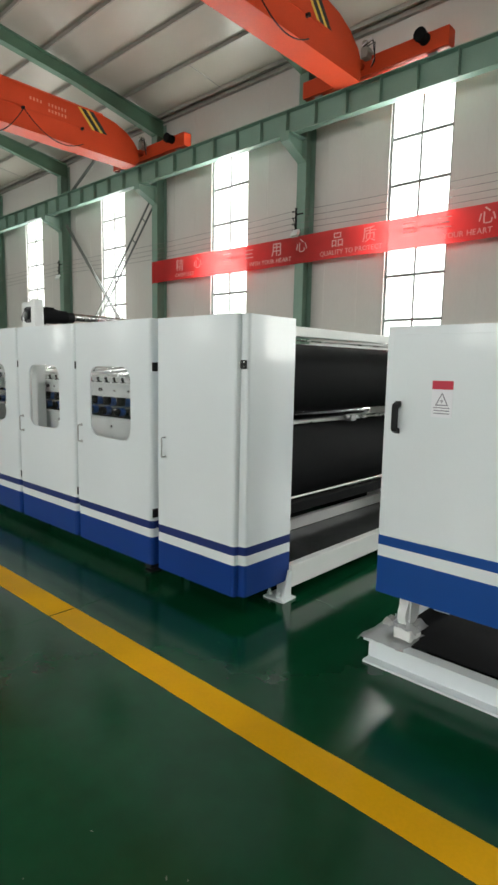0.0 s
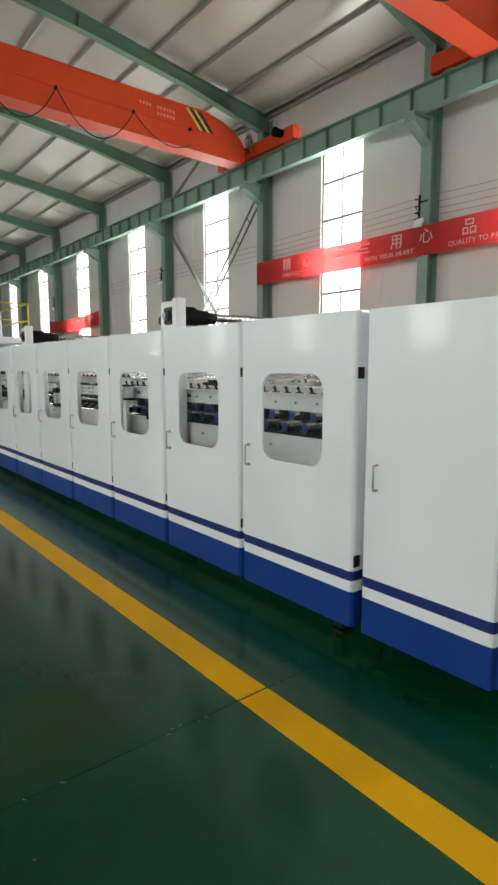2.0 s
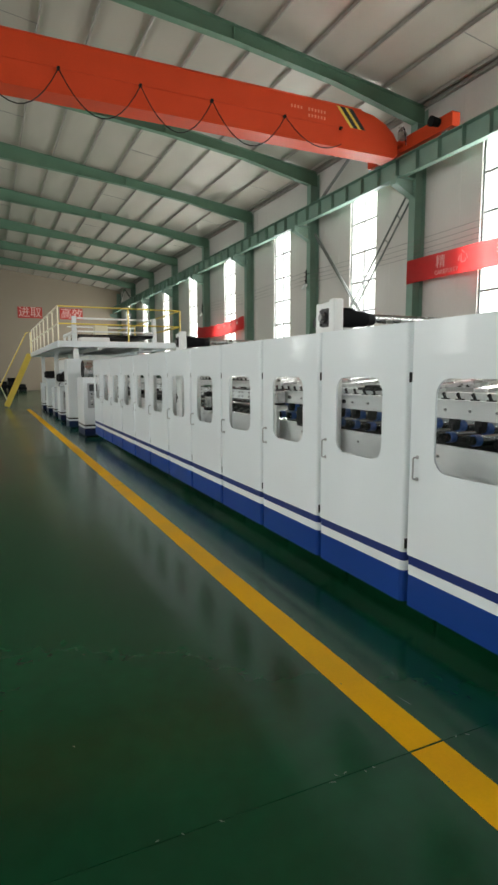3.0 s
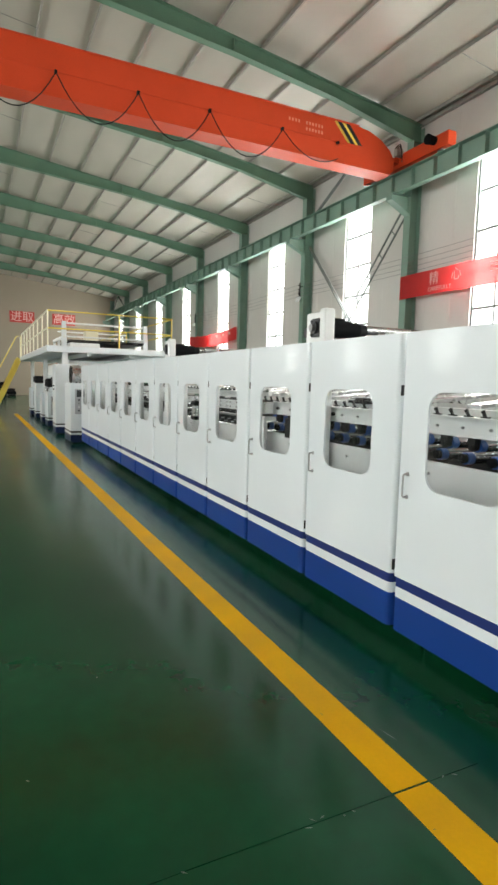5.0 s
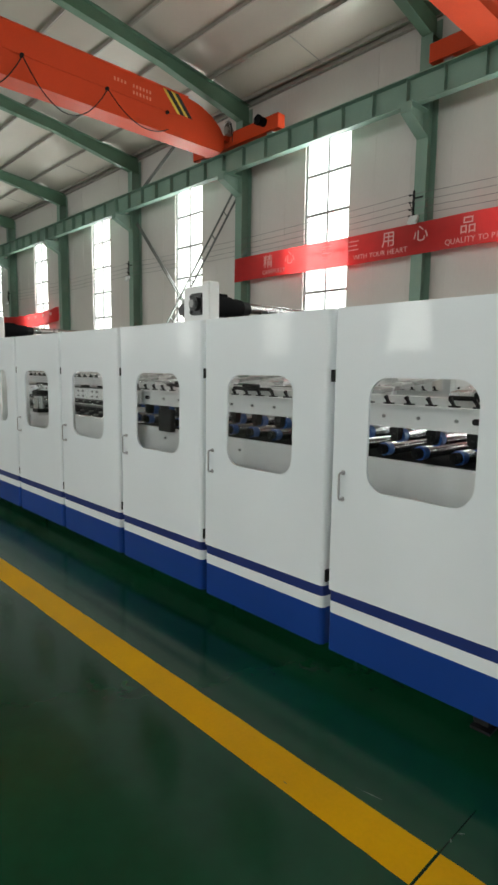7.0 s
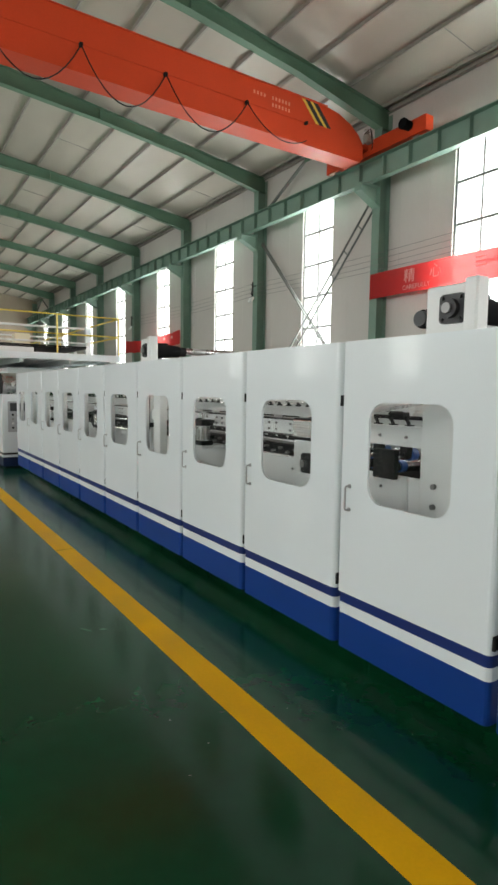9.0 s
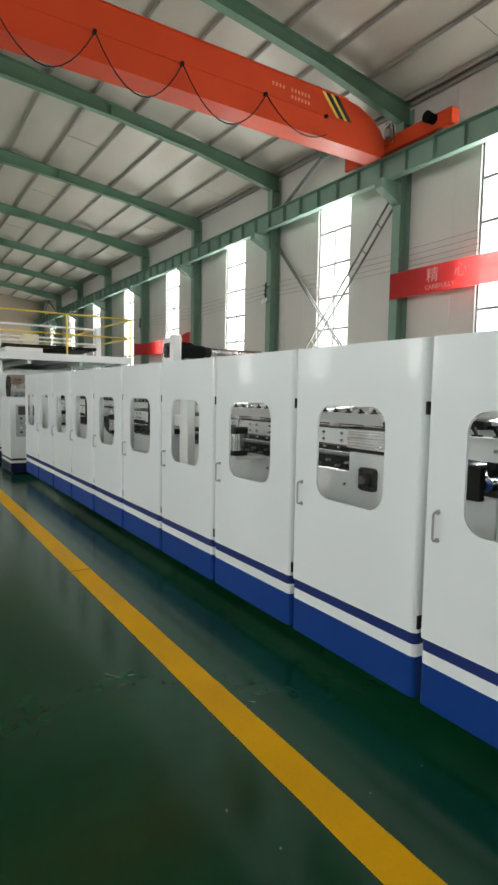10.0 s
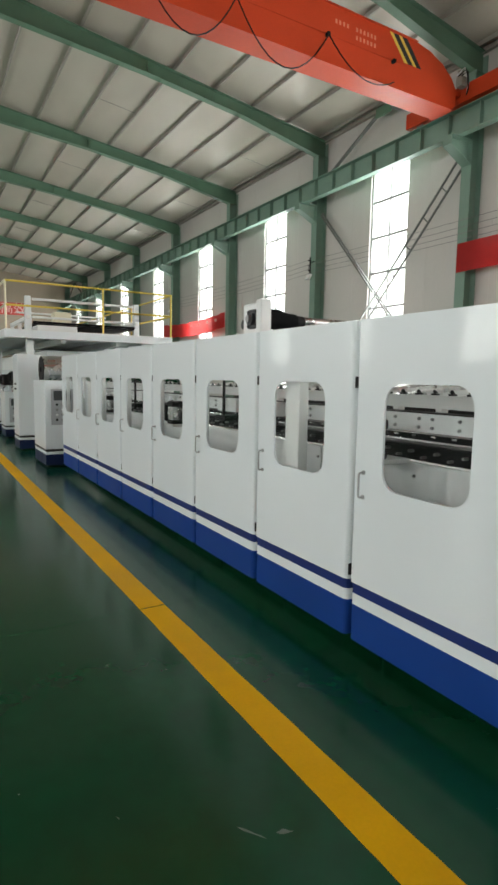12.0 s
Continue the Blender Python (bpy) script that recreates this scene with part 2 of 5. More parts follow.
def rounded(x0, x1, z0, z1, r, n=6):
    pts = []
    for cx, cz, a in ((x1 - r, z1 - r, 0), (x0 + r, z1 - r, 90), (x0 + r, z0 + r, 180), (x1 - r, z0 + r, 270)):
        pts += [(cx + r * math.cos(radians(a + 90 * k / n)), cz + r * math.sin(radians(a + 90 * k / n))) for k in range(n + 1)]
    return pts


def holed_plate(bm, outer, inner, y0, y1):
    """A plate across y with one hole; outlines in x, z."""
    loops = []
    for y in (y0, y1):
        es = []
        for line in (outer, inner):
            vs = [bm.verts.new((x, y, z)) for x, z in line]
            es += [bm.edges.new((vs[i], vs[(i + 1) % len(vs)])) for i in range(len(vs))]
            loops.append(vs)
        bmesh.ops.triangle_fill(bm, use_beauty=True, edges=es)
    for a, b in ((loops[0], loops[2]), (loops[1], loops[3])):
        for i in range(len(a)):
            j = (i + 1) % len(a)
            bm.faces.new((a[i], a[j], b[j], b[i]))


def finish(bm, smooth=False):
    bmesh.ops.recalc_face_normals(bm, faces=bm.faces)
    me = bpy.data.meshes.new("mesh")
    bm.to_mesh(me)
    bm.free()
    if smooth:
        me.polygons.foreach_set("use_smooth", [True] * len(me.polygons))
        me.set_sharp_from_angle(angle=radians(35))
    return me


def part(name, bm, mat, parent, label="", smooth=False):
    me = bm if isinstance(bm, bpy.types.Mesh) else finish(bm, smooth)
    if mat and not me.materials:
        me.materials.append(mat)
    ob = new(name, me)
    ob.parent = parent
    if label:
        tagged(ob, label)
    return ob


def placed(name, me, parent, x, y, z):
    """One more piece on a shared mesh."""
    ob = new(name, me)
    ob.parent = parent
    ob.location = (x, y, z)
    return ob


def thing(name, label, category, group="", kind="", at=(0, 0, 0)):
    ob = new(name)
    ob.location = at
    ob.empty_display_size = 0.2
    return tagged(ob, label, category, group, kind)


def solid(name, bm, mat, label, category, group="", kind="", smooth=False):
    me = finish(bm, smooth)
    me.materials.append(mat)
    return tagged(new(name, me), label, category, group, kind)


def nb():
    return bmesh.new()


def letters(name, text, size, mat, parent, m):
    """Lettering with the built-in font as a thin mesh."""
    c = bpy.data.curves.new(name, "FONT")
    c.body, c.size, c.extrude = text, size, 0.002
    c.resolution_u = 2
    tmp = bpy.data.objects.new(name, c)
    me = bpy.data.meshes.new_from_object(tmp)
    bpy.data.objects.remove(tmp)
    me.materials.append(mat)
    ob = new(name, me)
    ob.parent = parent
    ob.matrix_basis = m
    return ob


# ---------------------------------------------------------------- hall: floor, walls, roof
JX = [-3.17 - 6.1 * k for k in range(-3, 10)]
JY = 0.13
JOINT_END = 2.12                       # the cross joints run out just beyond the painted line
MARK = (1.677, 1.852)

bm = nb()
box(bm, WEST - 0.3, EAST + 0.3, SOUTH_Y - 0.3, WALL_Y + 0.3, -0.3, -0.012)
floor = solid("floor", bm, M_JOINT_SHADE, "dark green glossy epoxy floor of a factory hall", "floor", kind="structure")


def strip_wall(name, y0, y1, label, wins, bot):
    bm = nb()
    edges = [WEST - 0.2] + [e for w in sorted(wins) for e in (w - WIN_W / 2, w + WIN_W / 2)] + [EAST + 0.2]
    for i in range(0, len(edges), 2):
        box(bm, edges[i], edges[i + 1], y0, y1, -0.1, 9.42)
    for w in wins:
        box(bm, w - WIN_W / 2, w + WIN_W / 2, y0, y1, -0.1, bot)
        box(bm, w - WIN_W / 2, w + WIN_W / 2, y0, y1, WIN_TOP, 9.42)
    return solid(name, bm, M_WALL, label, "wall", kind="structure")


wall_north = strip_wall("wall_north", WALL_Y, WALL_Y + WALL_T, "light grey sandwich-panel wall with tall windows", WINS, WIN_BOT)
wall_south = strip_wall("wall_south", SOUTH_Y - WALL_T, SOUTH_Y, "light grey sandwich-panel wall with tall windows", SOUTH_WINS, SOUTH_BOT)
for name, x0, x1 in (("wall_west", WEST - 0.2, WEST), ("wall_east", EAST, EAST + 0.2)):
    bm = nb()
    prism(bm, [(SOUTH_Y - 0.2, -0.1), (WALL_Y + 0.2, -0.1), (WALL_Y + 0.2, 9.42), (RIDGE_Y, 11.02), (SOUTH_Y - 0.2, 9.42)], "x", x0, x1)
    solid(name, bm, M_WALL_END_DIM, "plain beige sandwich-panel end wall, colour darkened for dim light", "wall", kind="structure")

# joints between the wall panels, as thin proud cover strips
for yy, s in ((WALL_Y, -1), (SOUTH_Y, 1)):
    seam = finish((lambda b: (box(b, -0.006, 0.006, min(0, 0.004 * s), max(0, 0.004 * s), 0, 9.3), b)[1])(nb()))
    seam.materials.append(M_WALL)
    host = wall_north if s < 0 else wall_south
    for k in range(int((EAST - WEST) / 1.0)):
        x = WEST + 0.5 + k
        if min(abs(x - w) for w in WINS) > WIN_W / 2 + 0.08:
            placed("panel_seam", seam, host, x, yy, 0)

# roof
bm = nb()
for s in (1, -1):
    y_e = RIDGE_Y + s * (WALL_Y - RIDGE_Y + 0.2)
    z_e, z_r = roof_z(RIDGE_Y + s * (WALL_Y - RIDGE_Y)) - 0.2 * ROOF_SLOPE, roof_z(RIDGE_Y)
    prism(bm, [(RIDGE_Y, z_r), (y_e, z_e), (y_e, z_e + 0.1), (RIDGE_Y, z_r + 0.1)], "x", WEST - 0.2, EAST + 0.2)
ceiling = solid("ceiling", bm, M_ROOF, "off-white insulated sheet roof seen from below", "ceiling", kind="structure")

# purlins and eave struts
roof_frame = thing("roof_purlins", "grey galvanised steel purlins under the roof", "purlins", kind="structure")
bm = nb()
L = EAST - WEST
box(bm, 0, L, -0.022, -0.018, -0.095, 0)
box(bm, 0, L, -0.018, 0.018, -0.005, 0)
box(bm, 0, L, -0.018, 0.018, -0.095, -0.09)
purlin = finish(bm)
purlin.materials.append(M_PURLIN)
for s in (1, -1):
    for k in range(10):
        y = RIDGE_Y + s * (0.35 + 1.275 * k)
        if abs(y - RIDGE_Y) < WALL_Y - RIDGE_Y - 0.05:
            placed("purlin", purlin, roof_frame, WEST, y, roof_z(y) - 0.003)
bm = nb()
for s in (1, -1):
    y = RIDGE_Y + s * (WALL_Y - RIDGE_Y - 0.07)
    box(bm, WEST, EAST, y - 0.05, y + 0.05, 9.27, roof_z(y) - 0.012)
part("eave_strut", bm, M_PURLIN, roof_frame)
# sag rods between the purlins
rod = nb()
cyl(rod, (0, 0, 0), (0, 1.24, -1.24 * ROOF_SLOPE), 0.008, 6)
rod = finish(rod)
rod.materials.append(M_DULL)
for c in COLS:
    for k in (0, 4, 8):
        y = RIDGE_Y + 0.37 + 1.275 * k
        placed("sag_rod", rod, roof_frame, c + 3, y, roof_z(y) - 0.1)

# columns and rafters


def i_section(bm, x, w, outline_top, outline_bot, t=0.014):
    """A tapered I girder across y: pairs (y, z) of its top and bottom edges."""
    web = [(y, z) for y, z in outline_bot] + [(y, z) for y, z in reversed(outline_top)]
    prism(bm, web, "x", x - 0.006, x + 0.006)
    for line, s in ((outline_top, -1), (outline_bot, 1)):
        for (ya, za), (yb, zb) in zip(line, line[1:]):
            prism(bm, [(ya, za), (yb, zb), (yb, zb + s * t), (ya, za + s * t)], "x", x - w / 2, x + w / 2)


def frame_mesh(s):
    def yy(d):
        return RIDGE_Y + s * d
    half = WALL_Y - RIDGE_Y
    top = [(yy(0.004), roof_z(RIDGE_Y) - 0.116)] + [(yy(d), roof_z(yy(d)) - 0.116) for d in (half - 0.05,)]
    bot = [(yy(0.004), 10.24), (yy(half - 6.2), 9.72), (yy(half - 3.2), 9.34), (yy(half - 0.42), 8.78)]
    bm = nb()
    i_section(bm, 0, 0.22, top, bot + [(yy(half - 0.05), 8.78)])
    # bolted end plates
    for d in (0.02, half - 6.2):
        zt = roof_z(yy(d)) - 0.16
        box(bm, -0.1, 0.1, min(yy(d), yy(d + 0.03)), max(yy(d), yy(d + 0.03)), zt - (0.55 if d < 1 else 0.3), zt - 0.01)
    return finish(bm)


RAFTERS = {s: frame_mesh(s) for s in (1, -1)}


def column_parts(s):
    """Meshes of one column: flanges, web, corbel, with the wall at the positive side of s."""
    half = WALL_Y - RIDGE_Y
    a, b = half - 0.42, half - 0.03
    out = {}
    for name, lo, hi, w, z1 in (("inner_flange", a, a + 0.014, 0.28, 8.79), ("outer_flange", b - 0.014, b, 0.28, 9.2), ("web", a + 0.014, b - 0.014, 0.01, 9.15)):
        bm = nb()
        y0, y1 = RIDGE_Y + s * lo, RIDGE_Y + s * hi
        box(bm, -w / 2, w / 2, min(y0, y1), max(y0, y1), 0, z1)
        out[name] = finish(bm)
    bm = nb()
    y = [RIDGE_Y + s * d for d in (half - 1.12, a - 0.001)]
    prism(bm, [(y[0], 7.2), (y[1], 7.2), (y[1], 6.69), (y[0], 7.02)], "x", -0.008, 0.008)
    box(bm, -0.14, 0.14, min(y), max(y), 7.201, 7.22)
    prism(bm, [(y[0], 7.02), (y[1], 6.69), (y[1], 6.675), (y[0], 7.005)], "x", -0.13, 0.13)
    box(bm, -0.13, 0.13, min(y[0], y[0] + s * 0.012), max(y[0], y[0] + s * 0.012), 7.01, 7.2)
    out["corbel"] = finish(bm)
    return out


for s in (1, -1):
    meshes = column_parts(s)
    for me in (*meshes.values(), RAFTERS[s]):
        me.materials.append(M_GREEN_PALE if s > 0 and me is not RAFTERS[s] else M_GREEN)
    for c in COLS:
        col = thing("steel_column", "pale green painted steel I-column carrying the crane beam", "column", "portal frame columns", "structure", at=(c, 0, 0))
        for name, me in meshes.items():
            placed(name, me, col, 0, 0, 0)
        if c < -56:
            continue
        raft = tagged(new("roof_rafter", RAFTERS[s]), "dark green painted steel roof rafter with haunch", "rafter", "portal frame rafters", "structure")
        raft.location = (c, 0, 0)

# crane runway beams
RUN_Y = 11.58
for s, y in ((1, RUN_Y), (-1, 2 * RIDGE_Y - RUN_Y)):
    beam = thing("crane_beam", "pale green steel crane runway beam with stiffeners", "crane beam", kind="structure")
    for name, w, z0, z1 in (("top_flange", 0.32, 7.745, 7.765), ("web", 0.012, 7.245, 7.745), ("bottom_flange", 0.2, 7.223, 7.245)):
        bm = nb()
        box(bm, WEST + 0.2, EAST - 0.2, y - w / 2, y + w / 2, z0, z1)
        part(name, bm, M_GREEN_PALE, beam)
    bm = nb()
    box(bm, WEST + 0.2, EAST - 0.2, y - 0.03, y + 0.03, 7.766, 7.81)
    part("rail", bm, M_DULL, beam, "dull steel crane rail")
    bm = nb()
    box(bm, -0.005, 0.005, y - 0.13, y - 0.0061, 7.246, 7.744)
    stiff = finish(bm)
    stiff.materials.append(M_GREEN_PALE)
    for k in range(int((EAST - WEST) / 0.86)):
        placed("stiffener", stiff, beam, WEST + 0.6 + 0.86 * k, 0, 0)

# windows
W = WIN_W / 2


def window_meshes(bot):
    """Frame, mullion, transom, pane and sill of one window down to the height bot."""
    out = {}
    bm = nb()
    for x0, x1, z0, z1 in ((-W, -W + 0.05, bot, WIN_TOP), (W - 0.05, W, bot, WIN_TOP), (-W + 0.05, W - 0.05, WIN_TOP - 0.05, WIN_TOP), (-W + 0.05, W - 0.05, bot, bot + 0.05)):
        box(bm, x0, x1, -0.03, 0.03, z0, z1)
    out["window_frame"] = finish(bm)
    bm = nb()
    box(bm, -0.022, 0.022, -0.025, 0.025, bot + 0.05, WIN_TOP - 0.05)
    out["mullion"] = finish(bm)
    bm = nb()
    box(bm, -W + 0.05, W - 0.05, -0.02, 0.02, -0.031, 0.031)
    out["transom"] = finish(bm)
    bm = nb()
    box(bm, -0.343, 0.343, -0.003, 0.003, -0.485, 0.485)
    out["pane"] = finish(bm)
    bm = nb()
    box(bm, -0.343, 0.343, -0.003, 0.003, bot + 0.05, WIN_BARS[-1] - 0.031)
    out["low_pane"] = finish(bm)
    for name, me in out.items():
        me.materials.append(M_GLASS if "pane" in name else M_FRAME)
    return out


n_win = 0
for y, wins, bot in ((WALL_Y + 0.09, WINS, WIN_BOT), (SOUTH_Y - 0.09, SOUTH_WINS, SOUTH_BOT)):
    meshes = window_meshes(bot)
    for w in wins:
        n_win += 1
        win = thing(f"window_{n_win}", "tall narrow factory window with grey metal glazing bars", "window", "hall windows", "structure", at=(w, y, 0))
        placed("window_frame", meshes["window_frame"], win, 0, 0, 0)
        placed("mullion", meshes["mullion"], win, 0, 0, 0)
        for z in WIN_BARS:
            placed("transom", meshes["transom"], win, 0, 0.001, z)
        for dx in (-0.367, 0.367):
            for za, zb in zip([WIN_TOP - 0.02] + WIN_BARS, WIN_BARS):
                placed("pane", meshes["pane"], win, dx, 0.002, (za + zb) / 2).visible_shadow = False
            placed("pane", meshes["low_pane"], win, dx, 0.002, 0).visible_shadow = False

# bright hazy sky outside the windows
M_HAZE = bpy.data.materials.new("bright_haze")
M_HAZE.use_nodes = True
hz = M_HAZE.node_tree.nodes
em = hz.new("ShaderNodeEmission")
em.inputs[0].default_value, em.inputs[1].default_value = (0.97, 1.0, 0.98, 1), 3.2
M_HAZE.node_tree.links.new(em.outputs[0], hz["Material Output"].inputs["Surface"])
for y in (WALL_Y + 1.6, SOUTH_Y - 1.6):
    bm = nb()
    box(bm, WEST, EAST, y, y + 0.01, 0, 11)
    solid("backdrop", bm, M_HAZE, "bright white hazy sky outside the windows", "backdrop", kind="structure")

# ---------------------------------------------------------------- overhead cranes


def overhead_crane(x, label):
    """An orange single-girder crane; x is the face of the girder."""
    crane = thing("overhead_crane", label, "crane", "overhead cranes", at=(x, 0, 0))
    far = 2 * RIDGE_Y - 11.1
    zb, zt = 7.58, 8.66
    bm = nb()
    prism(bm, [(far, 7.9), (far + 1.2, zb), (11.0, zb), (11.16, 7.7), (11.16, 8.02), (11.0, 8.24), (10.7, 8.45), (10.3, 8.6), (9.9, zt), (far + 0.9, zt), (far, 8.45)], "x", -0.42, 0)
    part("girder", bm, M_ORANGE, crane)
    bm = nb()
    box(bm, -0.5, 0.07, far + 1.25, 11.0, zb - 0.025, zb - 0.001)
    part("bottom_flange", bm, M_ORANGE, crane)
    bm = nb()
    box(bm, -0.46, 0.035, far + 0.9, 9.9, zt + 0.001, zt + 0.016)
    part("top_plate", bm, M_ORANGE, crane)
    bm = nb()
    box(bm, 0.001, 0.012, far + 1.3, 9.8, 8.10, 8.115)
    part("seam_weld", bm, M_ORANGE, crane)
    for y in (RUN_Y, 2 * RIDGE_Y - RUN_Y):
        bm = nb()
        box(bm, -1.78, 1.8, y - 0.14, y + 0.14, 7.87, 8.24, 0.012, 1)
        truck = part("end_truck", bm, M_ORANGE, crane)
        for dx in (-1.4, 1.42):
            bm = nb()
            cyl(bm, (dx, y - 0.06, 7.94), (dx, y + 0.06, 7.94), 0.128, 20)
            part("wheel", bm, M_DULL, truck, "dull steel crane wheel")
        bm = nb()
        cyl(bm, (1.3, y - 0.145, 8.12), (1.3, y - 0.34, 8.12), 0.115, 18)
        cyl(bm, (1.3, y - 0.34, 8.12), (1.3, y - 0.40, 8.12), 0.13, 18)
        part("travel_motor", bm, M_CHARCOAL, truck, "dark travel motor with fan cover", True)
        bm = nb()
        box(bm, -0.3, -0.1, y - 0.42, y - 0.145, 8.0, 8.1)
        part("gear_block", bm, M_ORANGE, truck)
    # warning stripes
    for y, w, m in ((9.1, 0.1, M_SAFETY), (9.2, 0.15, M_STRIPEBLACK), (9.35, 0.1, M_SAFETY), (9.45, 0.15, M_STRIPEBLACK)):
        bm = nb()
        prism(bm, [(y, zt - 0.02), (y + w, zt - 0.02), (y + w + 0.45, 8.16), (y + 0.45, 8.16)], "x", 0.001, 0.004)
        part("warning_stripe", bm, m, crane, "black and yellow hazard stripe")
    # worn lettering on the girder: bars
    for row in range(2):
        for k in range(10):
            if row == 1 and k < 4:
                continue
            bm = nb()
            y = 7.7 + 0.095 * k + (0.14 if k > 3 else 0)
            box(bm, 0.001, 0.003, y, y + 0.05, 8.36 - 0.15 * row, 8.44 - 0.15 * row)
            part("lettering", bm, M_WORN, crane, "worn pale lettering")
    # festoon cable hanging under the girder
    hooks = [9.2, 7.49, 5.49, 3.74, 1.95, 0.2, -1.6, -3.4]
    for a, b in zip(hooks, hooks[1:]):
        pts = []
        for k in range(13):
            u = k / 12
            pts.append((0.09, a + (b - a) * u, (8.05 if a < 9 else 8.05 - 0.4 * (1 - u)) - (0.86 if a < 9 else 0.35) * 4 * u * (1 - u)))
        bm = nb()
        tube(bm, pts, 0.013, 5)
        part("festoon_cable", bm, M_BLACK, crane, "black hanging power cable")
    for a in hooks:
        bm = nb()
        box(bm, 0.013, 0.1, a - 0.03, a + 0.03, 8.04, 8.1)
        part("cable_clip", bm, M_BLACK, crane)
    # junction box and hoses at the girder's end
    bm = nb()
    box(bm, -0.04, 0.13, 11.17, 11.38, 8.1, 8.32, 0.03)
    for k in range(4):
        cyl(bm, (0.13, 11.2 + 0.05 * k, 8.22), (0.17, 11.2 + 0.05 * k, 8.22), 0.018, 8)
    cyl(bm, (0.02, 11.25, 8.32), (0.02, 11.25, 8.45), 0.06, 14)
    part("gear_head", bm, M_PURLIN, crane, "grey gear head with cable glands")
    for k in range(3):
        bm = nb()
        tube(bm, [(0.05, 11.1 + 0.05 * k, 8.3), (0.24 + 0.05 * k, 11.12, 8.4 - 0.06 * k), (0.3, 11.2, 8.05 - 0.05 * k), (0.12, 11.36, 7.95)], 0.012, 5)
        part("hose", bm, M_BLACK if k else M_PAPER, crane)
    return crane


overhead_crane(-15.1, "orange-red single-girder overhead crane with hazard stripes and hanging cable")
overhead_crane(-7.22, "orange-red overhead crane standing over the black rolls")

# ---------------------------------------------------------------- wall bracing, banner, wires


def brace_bay(c0, c1):
    """Crossed ladder braces between two columns, and the knee braces above the crane beam."""
    b = thing("cross_brace", "grey steel lattice cross bracing between two columns", "bracing", "wall bracing", "structure")
    y = WALL_Y - 0.3
    for p0, p1 in (((c1 - 0.17, 6.95), (c0 + 0.17, 0.9)), ((c0 + 0.17, 6.95), (c1 - 0.17, 0.9))):
        d = Vector((p1[0] - p0[0], 0, p1[1] - p0[1])).normalized()
        dy = 0.06 if p0[0] < p1[0] else 0.0
        side = Vector((-d.z, 0, d.x)) * (0.13 if not dy else 0.038)
        for s in (1, -1):
            bm = nb()
            bar(bm, Vector((p0[0], y + dy, p0[1])) + side * s, Vector((p1[0], y + dy, p1[1])) + side * s, 0.05, 0.035)
            part("chord", bm, M_STEEL_GREY, b)
        n = 10 if p0[0] > p1[0] else 1
        for k in range(1, n):
            q = Vector((p0[0], y + dy, p0[1])).lerp(Vector((p1[0], y + dy, p1[1])), k / n)
            bm = nb()
            bar(bm, q + side, q - side, 0.045, 0.02)
            part("batten", bm, M_STEEL_GREY, b)
    mid = (c0 + c1) / 2
    for c in (c0, c1):
        bm = nb()
        bar(bm, (c + (0.2 if c < mid else -0.2), y, 7.85), (mid + (-0.1 if c < mid else 0.1), y, 9.15), 0.09, 0.06)
        part("upper_brace", bm, M_STEEL_GREY, b)
    bm = nb()
    box(bm, mid - 0.3, mid + 0.3, y - 0.06, y - 0.031, 8.95, 9.2)
    part("gusset", bm, M_GREEN, b)


brace_bay(-21.4, -15.4)
brace_bay(-57.3, -51.4)

# red slogan banner
BY = WALL_Y - 0.45
banner = thing("slogan_banner", "long red cloth slogan banner with white lettering, sunlit from behind", "banner")
bm = nb()
nx = 60
rows = [[bm.verts.new((-15.5 + 19.5 * i / nx, BY - 0.01 - 0.012 * math.sin(i * 0.9), 4.2 + 0.68 * j / 4 + 0.012 * math.sin(i * 0.35))) for i in range(nx + 1)] for j in range(5)]
for a, b in zip(rows, rows[1:]):
    for i in range(nx):
        bm.faces.new((a[i], a[i + 1], b[i + 1], b[i]))
bmesh.ops.solidify(bm, geom=bm.faces[:], thickness=0.002)
part("cloth", bm, M_RED, banner, smooth=True)


def on_wall(x, z, y):
    return pose(x, y, z, 90, 0, 0)


for x, ch in ((-14.25, "精"), (-13.42, "心"), (-10.3, "用"), (-9.47, "心"), (-8.38, "品"), (-7.5, "质"), (-4.8, "心")):
    letters("lettering", ch, 0.38, M_LETTER, banner, on_wall(x, 4.5, BY - 0.035))
ADVANCE = {" ": 0.32, "I": 0.27, "W": 0.93, "A": 0.68, "C": 0.69, "O": 0.79, "Q": 0.79, "H": 0.73, "U": 0.71, "L": 0.51, "F": 0.54, "E": 0.56, "T": 0.58, "Y": 0.6, "R": 0.62, "P": 0.6}
for x, tx in ((-14.28, "CAREFULLY"), (-11.1, "WITH YOUR HEART"), (-8.7, "QUALITY TO PROTECT"), (-5.52, "YOUR HEART")):
    for ch in tx:
        if ch != " ":
            letters("lettering", ch, 0.165, M_LETTER, banner, on_wall(x, 4.29, BY - 0.035))
        x += 0.165 * ADVANCE.get(ch, 0.6)
for x in (-12.1, -11.25, -6.45, -5.65):
    for k in range(3):
        bm = nb()
        box(bm, x, x + 0.3 - 0.04 * (k % 2), BY - 0.037, BY - 0.035, 4.52 + 0.1 * k, 4.545 + 0.1 * k)
        part("lettering", bm, M_LETTER, banner)

